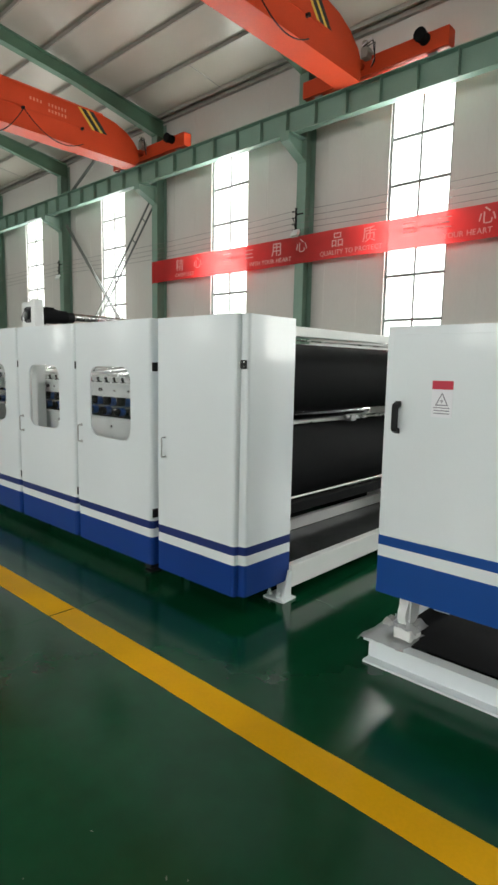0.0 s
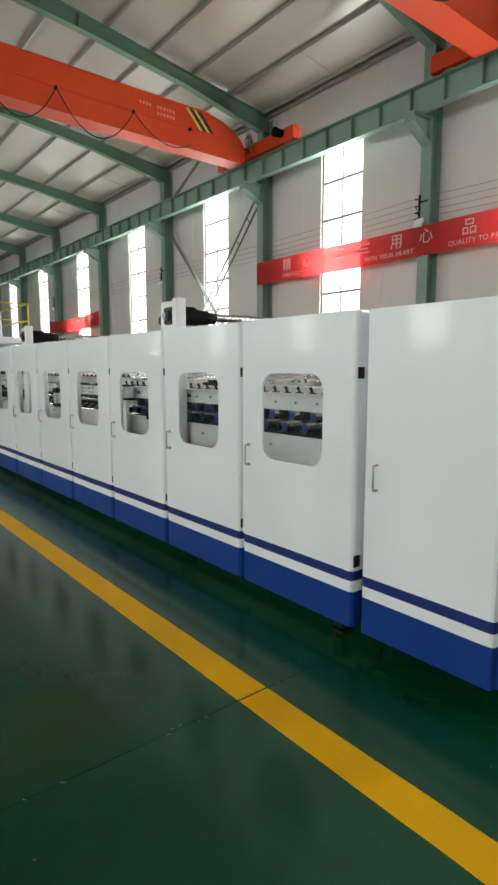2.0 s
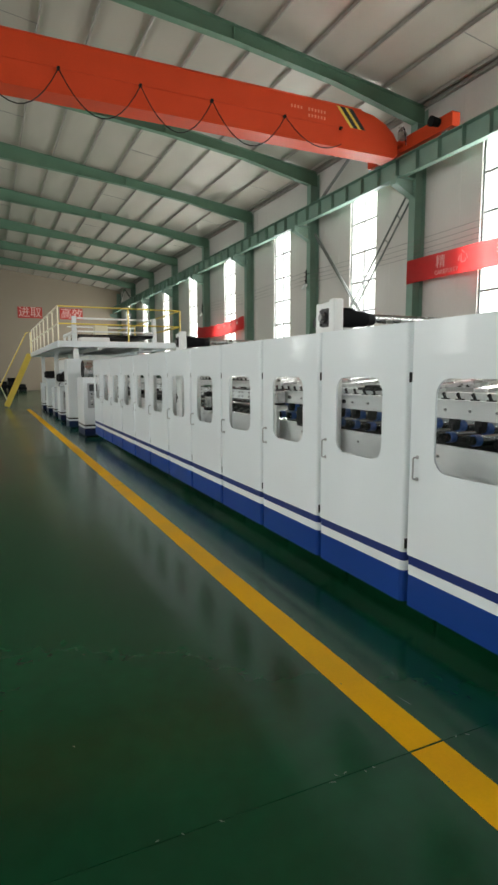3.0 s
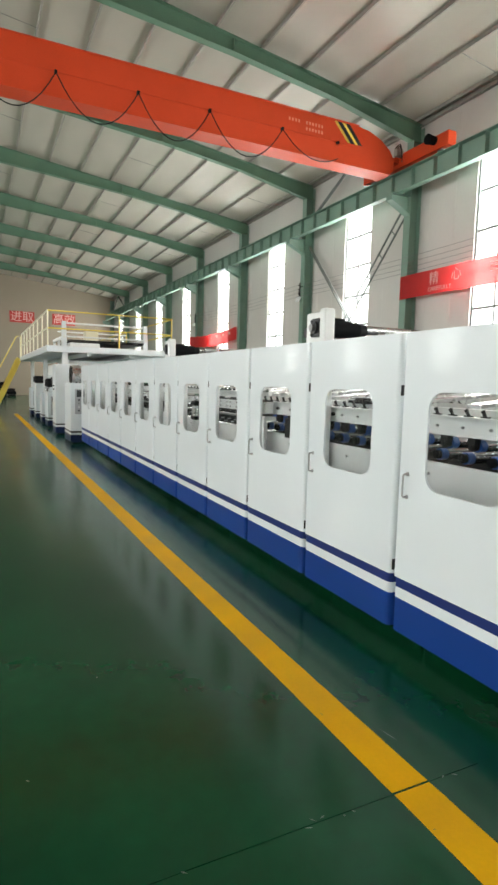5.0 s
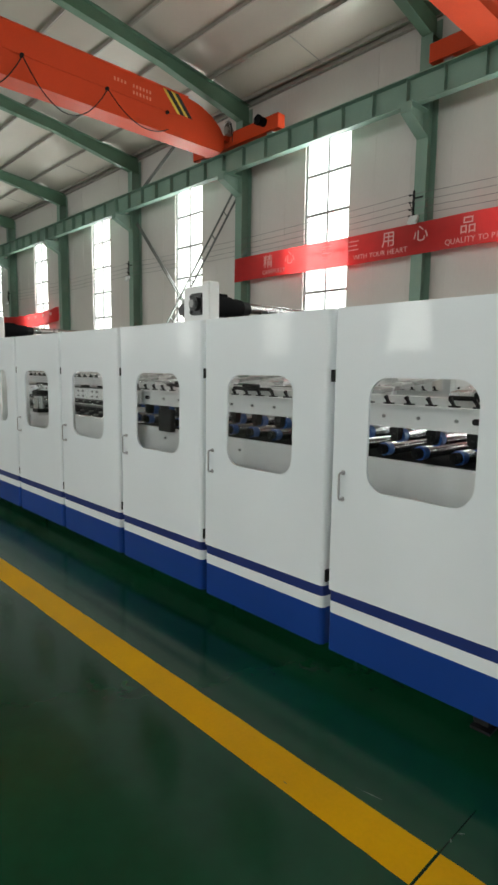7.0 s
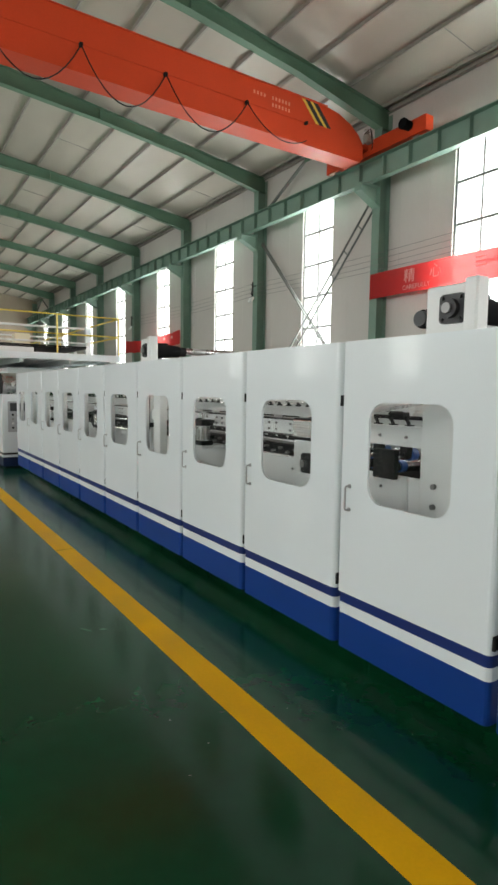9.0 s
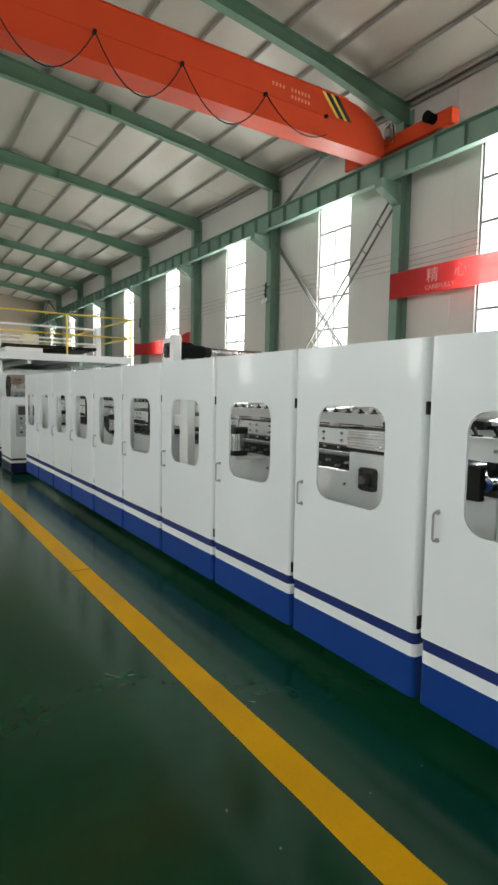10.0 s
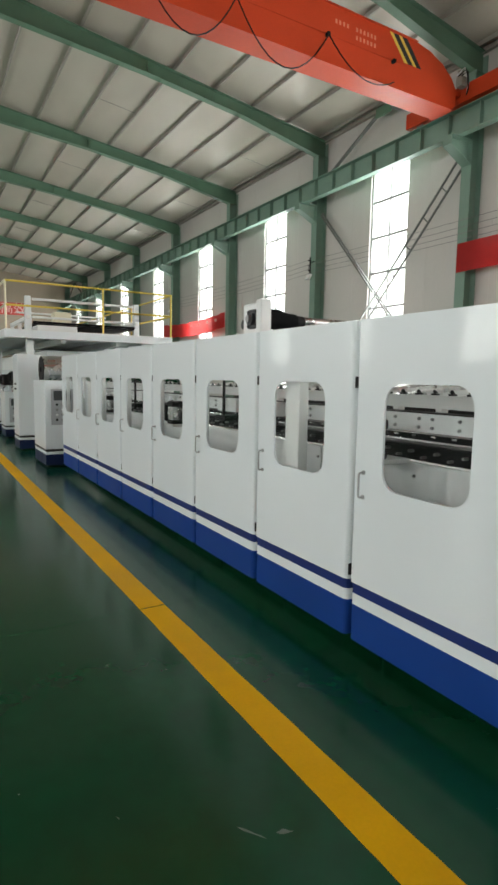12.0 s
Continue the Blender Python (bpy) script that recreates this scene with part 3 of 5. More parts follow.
banner2 = thing("slogan_banner", "red cloth banner sagging between far columns", "banner")
bm = nb()
rows = [[bm.verts.new((-27.5 - 6.8 * i / 24, BY - 0.02 - 0.02 * math.sin(i * 1.1), 4.5 - 0.62 * j / 3 - 0.32 * math.sin(math.pi * (0.15 + 0.6 * i / 24)) + 0.02 * math.sin(i * 1.7 + j))) for i in range(25)] for j in range(4)]
for a, b in zip(rows, rows[1:]):
    for i in range(24):
        bm.faces.new((a[i], a[i + 1], b[i + 1], b[i]))
bmesh.ops.solidify(bm, geom=bm.faces[:], thickness=0.002)
part("cloth", bm, M_RED, banner2, smooth=True)
for k in range(4):
    bm = nb()
    x = -28.2 - 0.85 * k
    box(bm, x - 0.2, x, BY - 0.055, BY - 0.052, 4.02 - 0.02 * k, 4.14 - 0.02 * k)
    part("lettering", bm, M_LETTER, banner2)

banner3 = thing("slogan_banner", "short red cloth banner on a far column", "banner")
bm = nb()
box(bm, -56, -47.6, BY - 0.02, BY - 0.014, 3.15, 3.66)
part("cloth", bm, M_RED, banner3)

# bare wires on insulator brackets along the wall
WIRE_Z = (5.08, 5.22, 5.37, 5.53)
for c in (2.6, -9.4, -21.4, -33.4):
    ins = thing("insulator_bracket", "dark insulator bracket with lamp on a green column", "bracket", "wire brackets")
    y = WALL_Y - 0.43
    bm = nb()
    box(bm, c - 0.14, c - 0.105, y - 0.03, y + 0.015, 4.95, 5.6)
    box(bm, c - 0.105, c + 0.1, y - 0.02, y + 0.01, 5.42, 5.45)
    part("post", bm, M_BLACK, ins)
    for k, z in enumerate(WIRE_Z):
        bm = nb()
        cyl(bm, (c - 0.22, y - 0.012, z - 0.03), (c - 0.22, y - 0.012, z + 0.005), 0.022, 10)
        cyl(bm, (c - 0.22, y - 0.012, z - 0.02), (c - 0.141, y - 0.012, z - 0.02), 0.009, 8)
        part("insulator", bm, M_BLACK if k % 2 else M_IRON, ins)
    for k in range(2):
        bm = nb()
        tube(bm, [(c - 0.2, y - 0.03, WIRE_Z[k + 1] - 0.02), (c - 0.08, y - 0.06, 5.1 - 0.05 * k), (c - 0.03 + 0.05 * k, y - 0.05, 5.0)], 0.008, 6)
        part("lead", bm, M_BLACK, ins)
    bm = nb()
    prism(bm, [(y - 0.2, 4.88), (y - 0.14, 4.84), (y - 0.04, 5.0), (y - 0.1, 5.04)], "x", c - 0.15, c + 0.06)
    lamp = part("lamp", bm, M_WHITE_MATT, ins, "small white flood lamp")
    bm = nb()
    box(bm, c - 0.1, c + 0.01, y - 0.06, y - 0.01, 4.985, 5.01)
    part("lamp_bracket", bm, M_BLACK, lamp)
ends = [2.6, -9.4, -21.4, -33.4]
for a, b in zip(ends, ends[1:]):
    for z in WIRE_Z:
        bm = nb()
        tube(bm, [(a - 0.22 + (b - a) * k / 12, WALL_Y - 0.442, z - 0.1 * 4 * (k / 12) * (1 - k / 12)) for k in range(13)], 0.007, 5)
        solid("wire", bm, M_DULL, "thin grey overhead wire along the wall", "wire", "wall wires")

# signs on the end wall
for y0, y1, ch in ((-0.9, 1.2, "创新"), (3.05, 5.15, "进取"), (6.7, 8.75, "高效")):
    sign = thing("wall_sign", "red square sign board with two white characters", "sign", "end wall signs")
    bm = nb()
    box(bm, WEST + 0.004, WEST + 0.03, y0, y1, 6.55, 7.55)
    part("board", bm, M_RED_BOARD, sign)
    letters("lettering", ch, 1.0, M_LETTER, sign, Matrix.Translation((WEST + 0.034, y0 + 0.05, 6.73)) @ pose(0, 0, 0, 90, 0, 90))

# ---------------------------------------------------------------- the white machine line
DOOR_Y = 2.45
SEAM0, PITCH = -3.1345, 0.9915
SEAM = [SEAM0 - PITCH * k for k in range(13)]
Z0, ZB, ZW, ZN, Z1 = 0.13, 0.33, 0.392, 0.447, 1.842


def door_unit():
    """One door cabinet of the machine; origin at its left lower front, width PITCH towards +x."""
    u = thing("machine_door", "white machine door with rounded window, blue base and navy stripe", "machine door", "machine doors")
    a, b = 0.008, PITCH - 0.03
    r, t = 0.03, 0.05

    def plan(z0, z1):
        """Panel outline from above with rounded front corners, drawn up."""
        pts = [(a, t), (a, r * 0.5)]
        pts += [(a + r * 0.5, 0)]
        pts += [(b - r, 0)]
        pts += [(b - r + r * math.sin(radians(k)), r - r * math.cos(radians(k))) for k in (25, 50, 75, 90)]
        pts += [(b, t + 0.06), (b - 0.02, t + 0.06), (b - 0.02, t)]
        bm = nb()
        prism(bm, pts, "z", z0, z1)
        return bm
    part("base_band", plan(Z0, ZB), M_BLUE, u, "blue painted base band")
    part("white_stripe", plan(ZB, ZW), M_WHITE, u)
    part("navy_stripe", plan(ZW, ZN), M_NAVY, u, "thin navy stripe")
    # panel with window hole: front sheet, and the rounded strip at its hinge side
    bm = nb()
    wx0, wx1, wz0, wz1 = 0.205, 0.725, 0.985, 1.515
    holed_plate(bm, [(a, ZN), (b - r, ZN), (b - r, Z1), (a, Z1)], rounded(wx0, wx1, wz0, wz1, 0.1, 8), 0.0, 0.012)
    pts = [(b - r + 0.0001, 0)] + [(b - r + r * math.sin(radians(k)), r - r * math.cos(radians(k))) for k in (25, 50, 75, 90)]
    pts += [(b, t + 0.06), (b - 0.02, t + 0.06), (b - 0.02, 0.035), (b - r + 0.0001, 0.035)]
    prism(bm, pts, "z", ZN, Z1)
    panel = part("door_panel", bm, M_WHITE, u)
    bm = nb()
    prism(bm, rounded(wx0 - 0.03, wx1 + 0.03, wz0 - 0.03, wz1 + 0.03, 0.1), "y", 0.0125, 0.0155)
    pane = part("window_pane", bm, M_ACRYLIC, u, "clear acrylic pane")
    pane.visible_shadow = False
    # handle
    bm = nb()
    hx = 0.074
    tube(bm, [(hx, 0.0, 0.925), (hx, -0.026, 0.925), (hx, -0.034, 0.933), (hx, -0.034, 1.047), (hx, -0.026, 1.055), (hx, 0.0, 1.055)], 0.0055, 8)
    handle = part("handle", bm, M_HANDLE, u, "bright steel bow handle", True)
    for z in (0.925, 1.055):
        bm = nb()
        cyl(bm, (hx, 0.0, z), (hx, -0.006, z), 0.012, 12)
        part("handle_foot", bm, M_HANDLE, handle)
    # hinges in the gap
    for z in (0.475, 1.49):
        bm = nb()
        box(bm, b + 0.0005, b + 0.012, 0.01, 0.05, z, z + 0.06)
        cyl(bm, (b + 0.009, 0.012, z), (b + 0.009, 0.012, z + 0.06), 0.008, 10)
        part("hinge", bm, M_BLACK, u, "black hinge")
    # dark recessed sheet: shade of the gap under the door, put in as colour
    bm = nb()
    box(bm, a, b, 0.27, 0.3, 0.0, Z0 + 0.03)
    part("gap_filler", bm, M_JOINT_SHADE, u, "dark recessed sheet for the shade in the base gap")
    # side frame post behind the gap
    bm = nb()
    box(bm, -0.03, 0.012, 0.075, 0.12, 0.14, Z1 - 0.03)
    part("frame_post", bm, M_WHITE_MATT, u)
    return u


first = door_unit()
first.location = (SEAM[1], DOOR_Y, 0)
for k in range(2, 13):
    copy_thing(first, pose(SEAM[k], DOOR_Y, 0))

# plain cabinet at the machine's end, door without window
cab = thing("machine_end_cabinet", "plain white end cabinet with blue base, bow handle and black hinge", "cabinet")
cx0, cx1, cxs = -3.13, -2.364, -2.313
cy0, cy1 = DOOR_Y + 0.005, 2.93


def cabinet_band(name, z0, z1, m):
    bm = nb()
    prism(bm, [(cx0, cy1), (cx0, cy0 + 0.055), (cx0 + 0.026, cy0 + 0.055), (cx0 + 0.026, cy0 + 0.012), (cx0 + 0.038, cy0), (cx1 - 0.02, cy0), (cx1 - 0.006, cy0 + 0.006), (cx1, cy0 + 0.02), (cx1, cy0 + 0.036), (cxs - 0.02, cy0 + 0.042), (cxs - 0.006, cy0 + 0.048),
                  (cxs, cy0 + 0.062), (cxs, cy1)], "z", z0, z1)
    part(name, bm, m, cab)


cabinet_band("base_band", Z0, ZB, M_BLUE)
cabinet_band("white_stripe", ZB, ZW, M_WHITE)
cabinet_band("navy_stripe", ZW, ZN, M_NAVY)
cabinet_band("cabinet_body", ZN, Z1 - 0.005, M_WHITE)
bm = nb()
tube(bm, [(cx0 + 0.114, cy0, 0.925), (cx0 + 0.114, cy0 - 0.03, 0.925), (cx0 + 0.114, cy0 - 0.034, 0.935), (cx0 + 0.114, cy0 - 0.034, 1.045), (cx0 + 0.114, cy0 - 0.03, 1.055), (cx0 + 0.114, cy0, 1.055)], 0.0055, 8)
part("handle", bm, M_HANDLE, cab, "bright steel bow handle", True)
for z in (1.52,):
    bm = nb()
    box(bm, cx1 + 0.001, cx1 + 0.05, cy0 + 0.022, cy0 + 0.034, z, z + 0.05, 0.004, 1)
    hinge = part("hinge", bm, M_BLACK, cab, "black screwed hinge")
    for dx in (0.012, 0.039):
        for dz in (0.013, 0.037):
            bm = nb()
            cyl(bm, (cx1 + dx, cy0 + 0.0215, z + dz), (cx1 + dx, cy0 + 0.017, z + dz), 0.0055, 8)
            part("screw", bm, M_STEEL, hinge)
bm = nb()
box(bm, SEAM0 - 0.027, SEAM0 - 0.012, DOOR_Y + 0.112, DOOR_Y + 0.15, 1.735, 1.805, 0.003, 1)
part("top_catch", bm, M_BLACK, cab, "black door catch")
# dark sheet again for the shade under the end cabinet
bm = nb()
box(bm, cx0 + 0.02, cxs - 0.25, cy0 + 0.3, cy0 + 0.34, 0.0, Z0 + 0.02)
part("gap_filler", bm, M_JOINT_SHADE, cab, "dark recessed sheet for the shade in the base gap")
bm = nb()
box(bm, -3.395, -3.325, 2.565, 2.65, 0.03, 0.16, 0.004, 1)
box(bm, -3.405, -3.315, 2.56, 2.66, 0.0, 0.012)
cyl(bm, (-3.36, 2.61, 0.012), (-3.36, 2.61, 0.03), 0.016, 10)
part("levelling_foot", bm, M_BLACK, cab, "black levelling foot")

# far side of the machine, plain white doors with windows
FAR_Y = 6.1
back = thing("machine_back_panels", "white rear panels of the machine with rounded windows", "machine panel")
for k in range(12):
    bm = nb()
    holed_plate(bm, [(SEAM[k + 1] + 0.01, 0.0), (SEAM[k] - 0.02, 0.0), (SEAM[k] - 0.02, Z1), (SEAM[k + 1] + 0.01, Z1)],
                rounded(SEAM[k + 1] + 0.2, SEAM[k + 1] + 0.74, 0.98, 1.52, 0.09), FAR_Y, FAR_Y + 0.04)
    part("rear_door", bm, M_WHITE_MATT, back)

# inner frame
PLATE_Y = 3.0
RAIL_END = SEAM[4] + 0.04
inner = thing("white_machine", "white inner machine frame with steel rollers, rails and clamps", "machine")
for y0 in (PLATE_Y, 5.55):
    for k in range(4):
        a, b = SEAM[3 * k + 3] + 0.004, SEAM[3 * k] - 0.004
        bm = nb()
        box(bm, a, b, y0, y0 + 0.03, 0.2, 1.052, 0.004, 1)
        part("side_plate", bm, M_WHITE_MATT, inner)
        # black strip: shade seen through the base gap, put in as colour
        bm = nb()
        box(bm, a, b, y0 + 0.02, y0 + 0.1, 0.0, 0.199)
        part("dark_backing", bm, M_BLACK, inner)
    bm = nb()
    box(bm, RAIL_END, SEAM[0] - 0.02, y0, y0 + 0.05, 1.24, 1.365)
    box(bm, RAIL_END, SEAM[0] - 0.02, y0 - 0.035, y0 - 0.0005, 1.355, 1.365)
    part("clamp_rail", bm, M_WHITE_MATT, inner)
    bm = nb()
    box(bm, SEAM[12] + 0.01, RAIL_END - 0.05, y0 + 0.005, y0 + 0.045, 1.237, 1.345)
    part("bolted_rail", bm, M_WHITE_MATT, inner)
    bm = nb()
    box(bm, SEAM[12] + 0.01, RAIL_END - 0.05, y0 + 0.0, y0 + 0.1, 1.3455, 1.352)
    part("rail_lip", bm, M_BLACK, inner)
    bm = nb()
    box(bm, SEAM[12] + 0.01, RAIL_END - 0.05, y0 + 0.16, y0 + 0.2, 1.37, 1.448)
    part("tooth_rail", bm, M_WHITE_MATT, inner)
    bm = nb()
    box(bm, SEAM[12] + 0.01, RAIL_END - 0.05, y0 + 0.005, y0 + 0.12, 1.19, 1.224)
    part("chain_guide", bm, M_BLACK, inner, "black chain guide")
    bm = nb()
    box(bm, SEAM[12] + 0.01, RAIL_END - 0.05, y0 + 0.04, y0 + 0.12, 1.06, 1.15)
    part("chain_guide", bm, M_BLACK, inner, "black chain guide")
    bm = nb()
    box(bm, SEAM[12] + 0.01, RAIL_END - 0.05, y0 + 0.06, y0 + 0.11, 1.155, 1.17)
    part("chain_strip", bm, M_DULL, inner, "dull steel strip")
# dark sheet just under the rollers: shade between them put in as colour
bm = nb()
box(bm, RAIL_END, SEAM[0] - 0.05, PLATE_Y + 0.12, 5.5, 1.0, 1.03)
part("added_bed", bm, M_CHARCOAL, inner)
# bright sheet added as a reflector for the far bays
bm = nb()
box(bm, SEAM[12], RAIL_END - 0.002, PLATE_Y + 0.13, 5.5, 1.0, 1.03)
part("added_bed", bm, M_BAR, inner, "bright sheet added to bounce light into the far bays")
bm = nb()
cyl(bm, (0, 0, 0), (0, 2.4, 0), 0.039, 16)
ROLLER = finish(bm, True)
ROLLER.materials.append(M_CHROME)
bm = nb()
cyl(bm, (0, 0, 0), (0, 0.05, 0), 0.0395, 14)
ROLL_END = finish(bm, True)
ROLL_END.materials.append(M_ROLLBLUE)
bm = nb()
prism(bm, [(-0.03, 0.05), (0.03, 0.05), (0.022, -0.015), (0.01, -0.028), (-0.01, -0.028), (-0.022, -0.015)], "y", -0.02, 0.03)
cyl(bm, (0, -0.03, 0), (0, -0.02, 0), 0.018, 10)
BLOCK = finish(bm)
BLOCK.materials.append(M_BLACK)
bm = nb()
cyl(bm, (0, 0, 0), (0, 0.03, 0), 0.031, 14)
cyl(bm, (0, -0.012, 0), (0, 0, 0), 0.016, 10)
CAP = finish(bm, True)
CAP.materials.append(M_CHARCOAL)
for k in range(17):
    x = SEAM[0] - 0.1 - 0.225 * k
    placed("bearing_block", BLOCK, inner, x, PLATE_Y + 0.03, 1.187)
    placed("roller_end", ROLL_END, inner, x, PLATE_Y + 0.061, 1.187)
    placed("roller", ROLLER, inner, x, PLATE_Y + 0.112, 1.187)
    placed("bearing_cap", CAP, inner, x - 0.1, PLATE_Y + 0.045, 1.098)
    placed("roller_end", ROLL_END, inner, x - 0.1, PLATE_Y + 0.076, 1.098)
    placed("roller", ROLLER, inner, x - 0.1, PLATE_Y + 0.127, 1.098)
bm = nb()
box(bm, -0.016, 0.016, -0.012, 0.0, -0.01, 0.0)
TAB = finish(bm)
TAB.materials.append(M_BAR)
for k in range(54):
    placed("chain_tab", TAB, inner, RAIL_END - 0.12 - 0.145 * k, PLATE_Y + 0.0045, 1.22)
bm = nb()
cyl(bm, (0, 0, 0), (0, 0.04, 0), 0.009, 10)
PIN = finish(bm, True)
PIN.materials.append(M_DULL)
for k in range(80):
    placed("chain_pin", PIN, inner, RAIL_END - 0.1 - 0.098 * k, PLATE_Y - 0.0005, 1.085 + 0.03 * (k % 2))
# bolts and clamps on the rails
bm = nb()
cyl(bm, (0, 0, 0), (0, -0.008, 0), 0.0105, 8)
cyl(bm, (0, -0.008, 0), (0, -0.016, 0), 0.006, 8)
BOLT = finish(bm)
BOLT.materials.append(M_DULL)
for k in range(17):
    placed("bolt", BOLT, inner, SEAM[0] - 0.2 - 0.215 * k, PLATE_Y - 0.0005, 1.298)
for k in range(12):
    placed("bolt", BOLT, inner, SEAM[0] - 0.4 - 0.93 * k, PLATE_Y - 0.0005, 0.97)
for k in range(27):
    for dx in (0, 0.1):
        for z in (1.265, 1.315):
            placed("bolt", BOLT, inner, RAIL_END - 0.14 - 0.29 * k - dx, PLATE_Y + 0.0045, z)
bm = nb()
prism(bm, rounded(-0.028, 0.028, -0.016, 0.016, 0.015, 4), "y", -0.006, 0.0)
SLOT = finish(bm)
SLOT.materials.append(M_BLACK)
for k in range(4):
    placed("slot_cover", SLOT, inner, SEAM[0] - 0.52 - 0.98 * k, PLATE_Y - 0.0005, 1.3)
bm = nb()
bar(bm, (0.01, 0, 0.0), (-0.01, 0, 0.034), 0.014, 0.016)
bar(bm, (-0.009, 0, 0.033), (-0.016, 0, 0.043), 0.018, 0.02)
box(bm, -0.02, 0.035, -0.014, 0.014, 0.0, 0.008)
CLAMP = finish(bm)
CLAMP.materials.append(M_BLACK)
bm = nb()
box(bm, -0.02, 0.02, -0.01, 0.02, 0.0, 0.012)
bar(bm, (0.006, 0.005, 0.012), (-0.012, 0.005, 0.028), 0.014, 0.016)
SMALL_CLAMP = finish(bm)
SMALL_CLAMP.materials.append(M_BLACK)
for k in range(29):
    placed("clamp", CLAMP, inner, SEAM[0] - 0.15 - 0.13 * k, PLATE_Y + 0.03, 1.3655)
    placed("clamp", CLAMP, inner, SEAM[0] - 0.2 - 0.13 * k, 5.57, 1.3655)
for k in range(60):
    placed("clamp", SMALL_CLAMP, inner, RAIL_END - 0.12 - 0.13 * k, PLATE_Y + 0.18, 1.4485)
# spring-loaded tool bars behind the first rails
for x0, x1 in ((-0.8, -0.35), (-2.6, -2.2), (-3.5, -3.05)):
    bm = nb()
    cyl(bm, (SEAM[0] + x0, PLATE_Y + 0.24, 1.405), (SEAM[0] + x1, PLATE_Y + 0.24, 1.405), 0.013, 10)
    box(bm, SEAM[0] + (x0 + x1) / 2 - 0.07, SEAM[0] + (x0 + x1) / 2 + 0.06, PLATE_Y + 0.2, PLATE_Y + 0.28, 1.39, 1.44, 0.008, 1)
    part("tool_bar", bm, M_BLACK, inner)
bm = nb()
box(bm, RAIL_END, SEAM[0] - 0.05, PLATE_Y + 0.3, PLATE_Y + 0.4, 1.33, 1.4)
part("cross_rail", bm, M_WHITE_MATT, inner)
# slanted bright guide plates over the bed
for k in range(16):
    x = SEAM[0] - 0.3 - 0.62 * k
    bm = nb()
    bar(bm, (x, PLATE_Y + 0.6, 1.41), (x - 0.3, 5.2, 1.53), 0.12, 0.03)
    part("guide_plate", bm, M_STEEL, inner, "bright guide plate")
    bm = nb()
    box(bm, x - 0.34, x - 0.26, 5.2, 5.3, 1.03, 1.52)
    part("guide_post", bm, M_WHITE_MATT, inner)


def flange_bearing(parent, x, y, z, s=0.075):
    bm = nb()
    prism(bm, rounded(x - s, x + s, z - s, z + s, s * 0.35, 4), "y", y - 0.02, y)
    cyl(bm, (x, y - 0.02, z), (x, y - 0.05, z), s * 0.66, 20)
    for dx in (-1, 1):
        for dz in (-1, 1):
            cyl(bm, (x + dx * s * 0.72, y - 0.02, z + dz * s * 0.72), (x + dx * s * 0.72, y - 0.034, z + dz * s * 0.72), s * 0.14, 8)
    f = part("flange_bearing", bm, M_IRON, parent, "dark cast-iron four-bolt flange bearing", True)
    bm = nb()
    cyl(bm, (x, y - 0.05, z), (x, y - 0.07, z), s * 0.36, 16)
    part("shaft_end", bm, M_DULL, f, "grey shaft end", True)
    return f


# stack of bright bars with a plate and bearing, fourth bay
unit = thing("drive_plate", "white drive plate with black flange bearing and stacked bright bars", "machine unit")
bm = nb()
box(bm, -7.07, -6.62, 2.86, 2.9, 0.0, 1.215, 0.005, 1)
part("plate", bm, M_WHITE_MATT, unit)
bm = nb()
box(bm, -7.06, -6.63, 2.901, PLATE_Y - 0.001, 1.17, 1.21)
part("bracket", bm, M_WHITE_MATT, unit)
flange_bearing(unit, -6.885, 2.859, 1.06, 0.072)
for k in range(7):
    bm = nb()
    box(bm, -7.11, -6.62, 2.87 + 0.002 * (k % 3), PLATE_Y - 0.037, 1.238 + 0.018 * k, 1.2535 + 0.018 * k, 0.004, 1)
    part("bright_bar", bm, M_BAR, unit)
bm = nb()
box(bm, -7.1, -6.63, 2.88, PLATE_Y - 0.04, 1.216, 1.2375)
box(bm, -7.1, -6.63, 2.88, PLATE_Y - 0.04, 1.3625, 1.375)
part("bar_holder", bm, M_BLACK, unit)


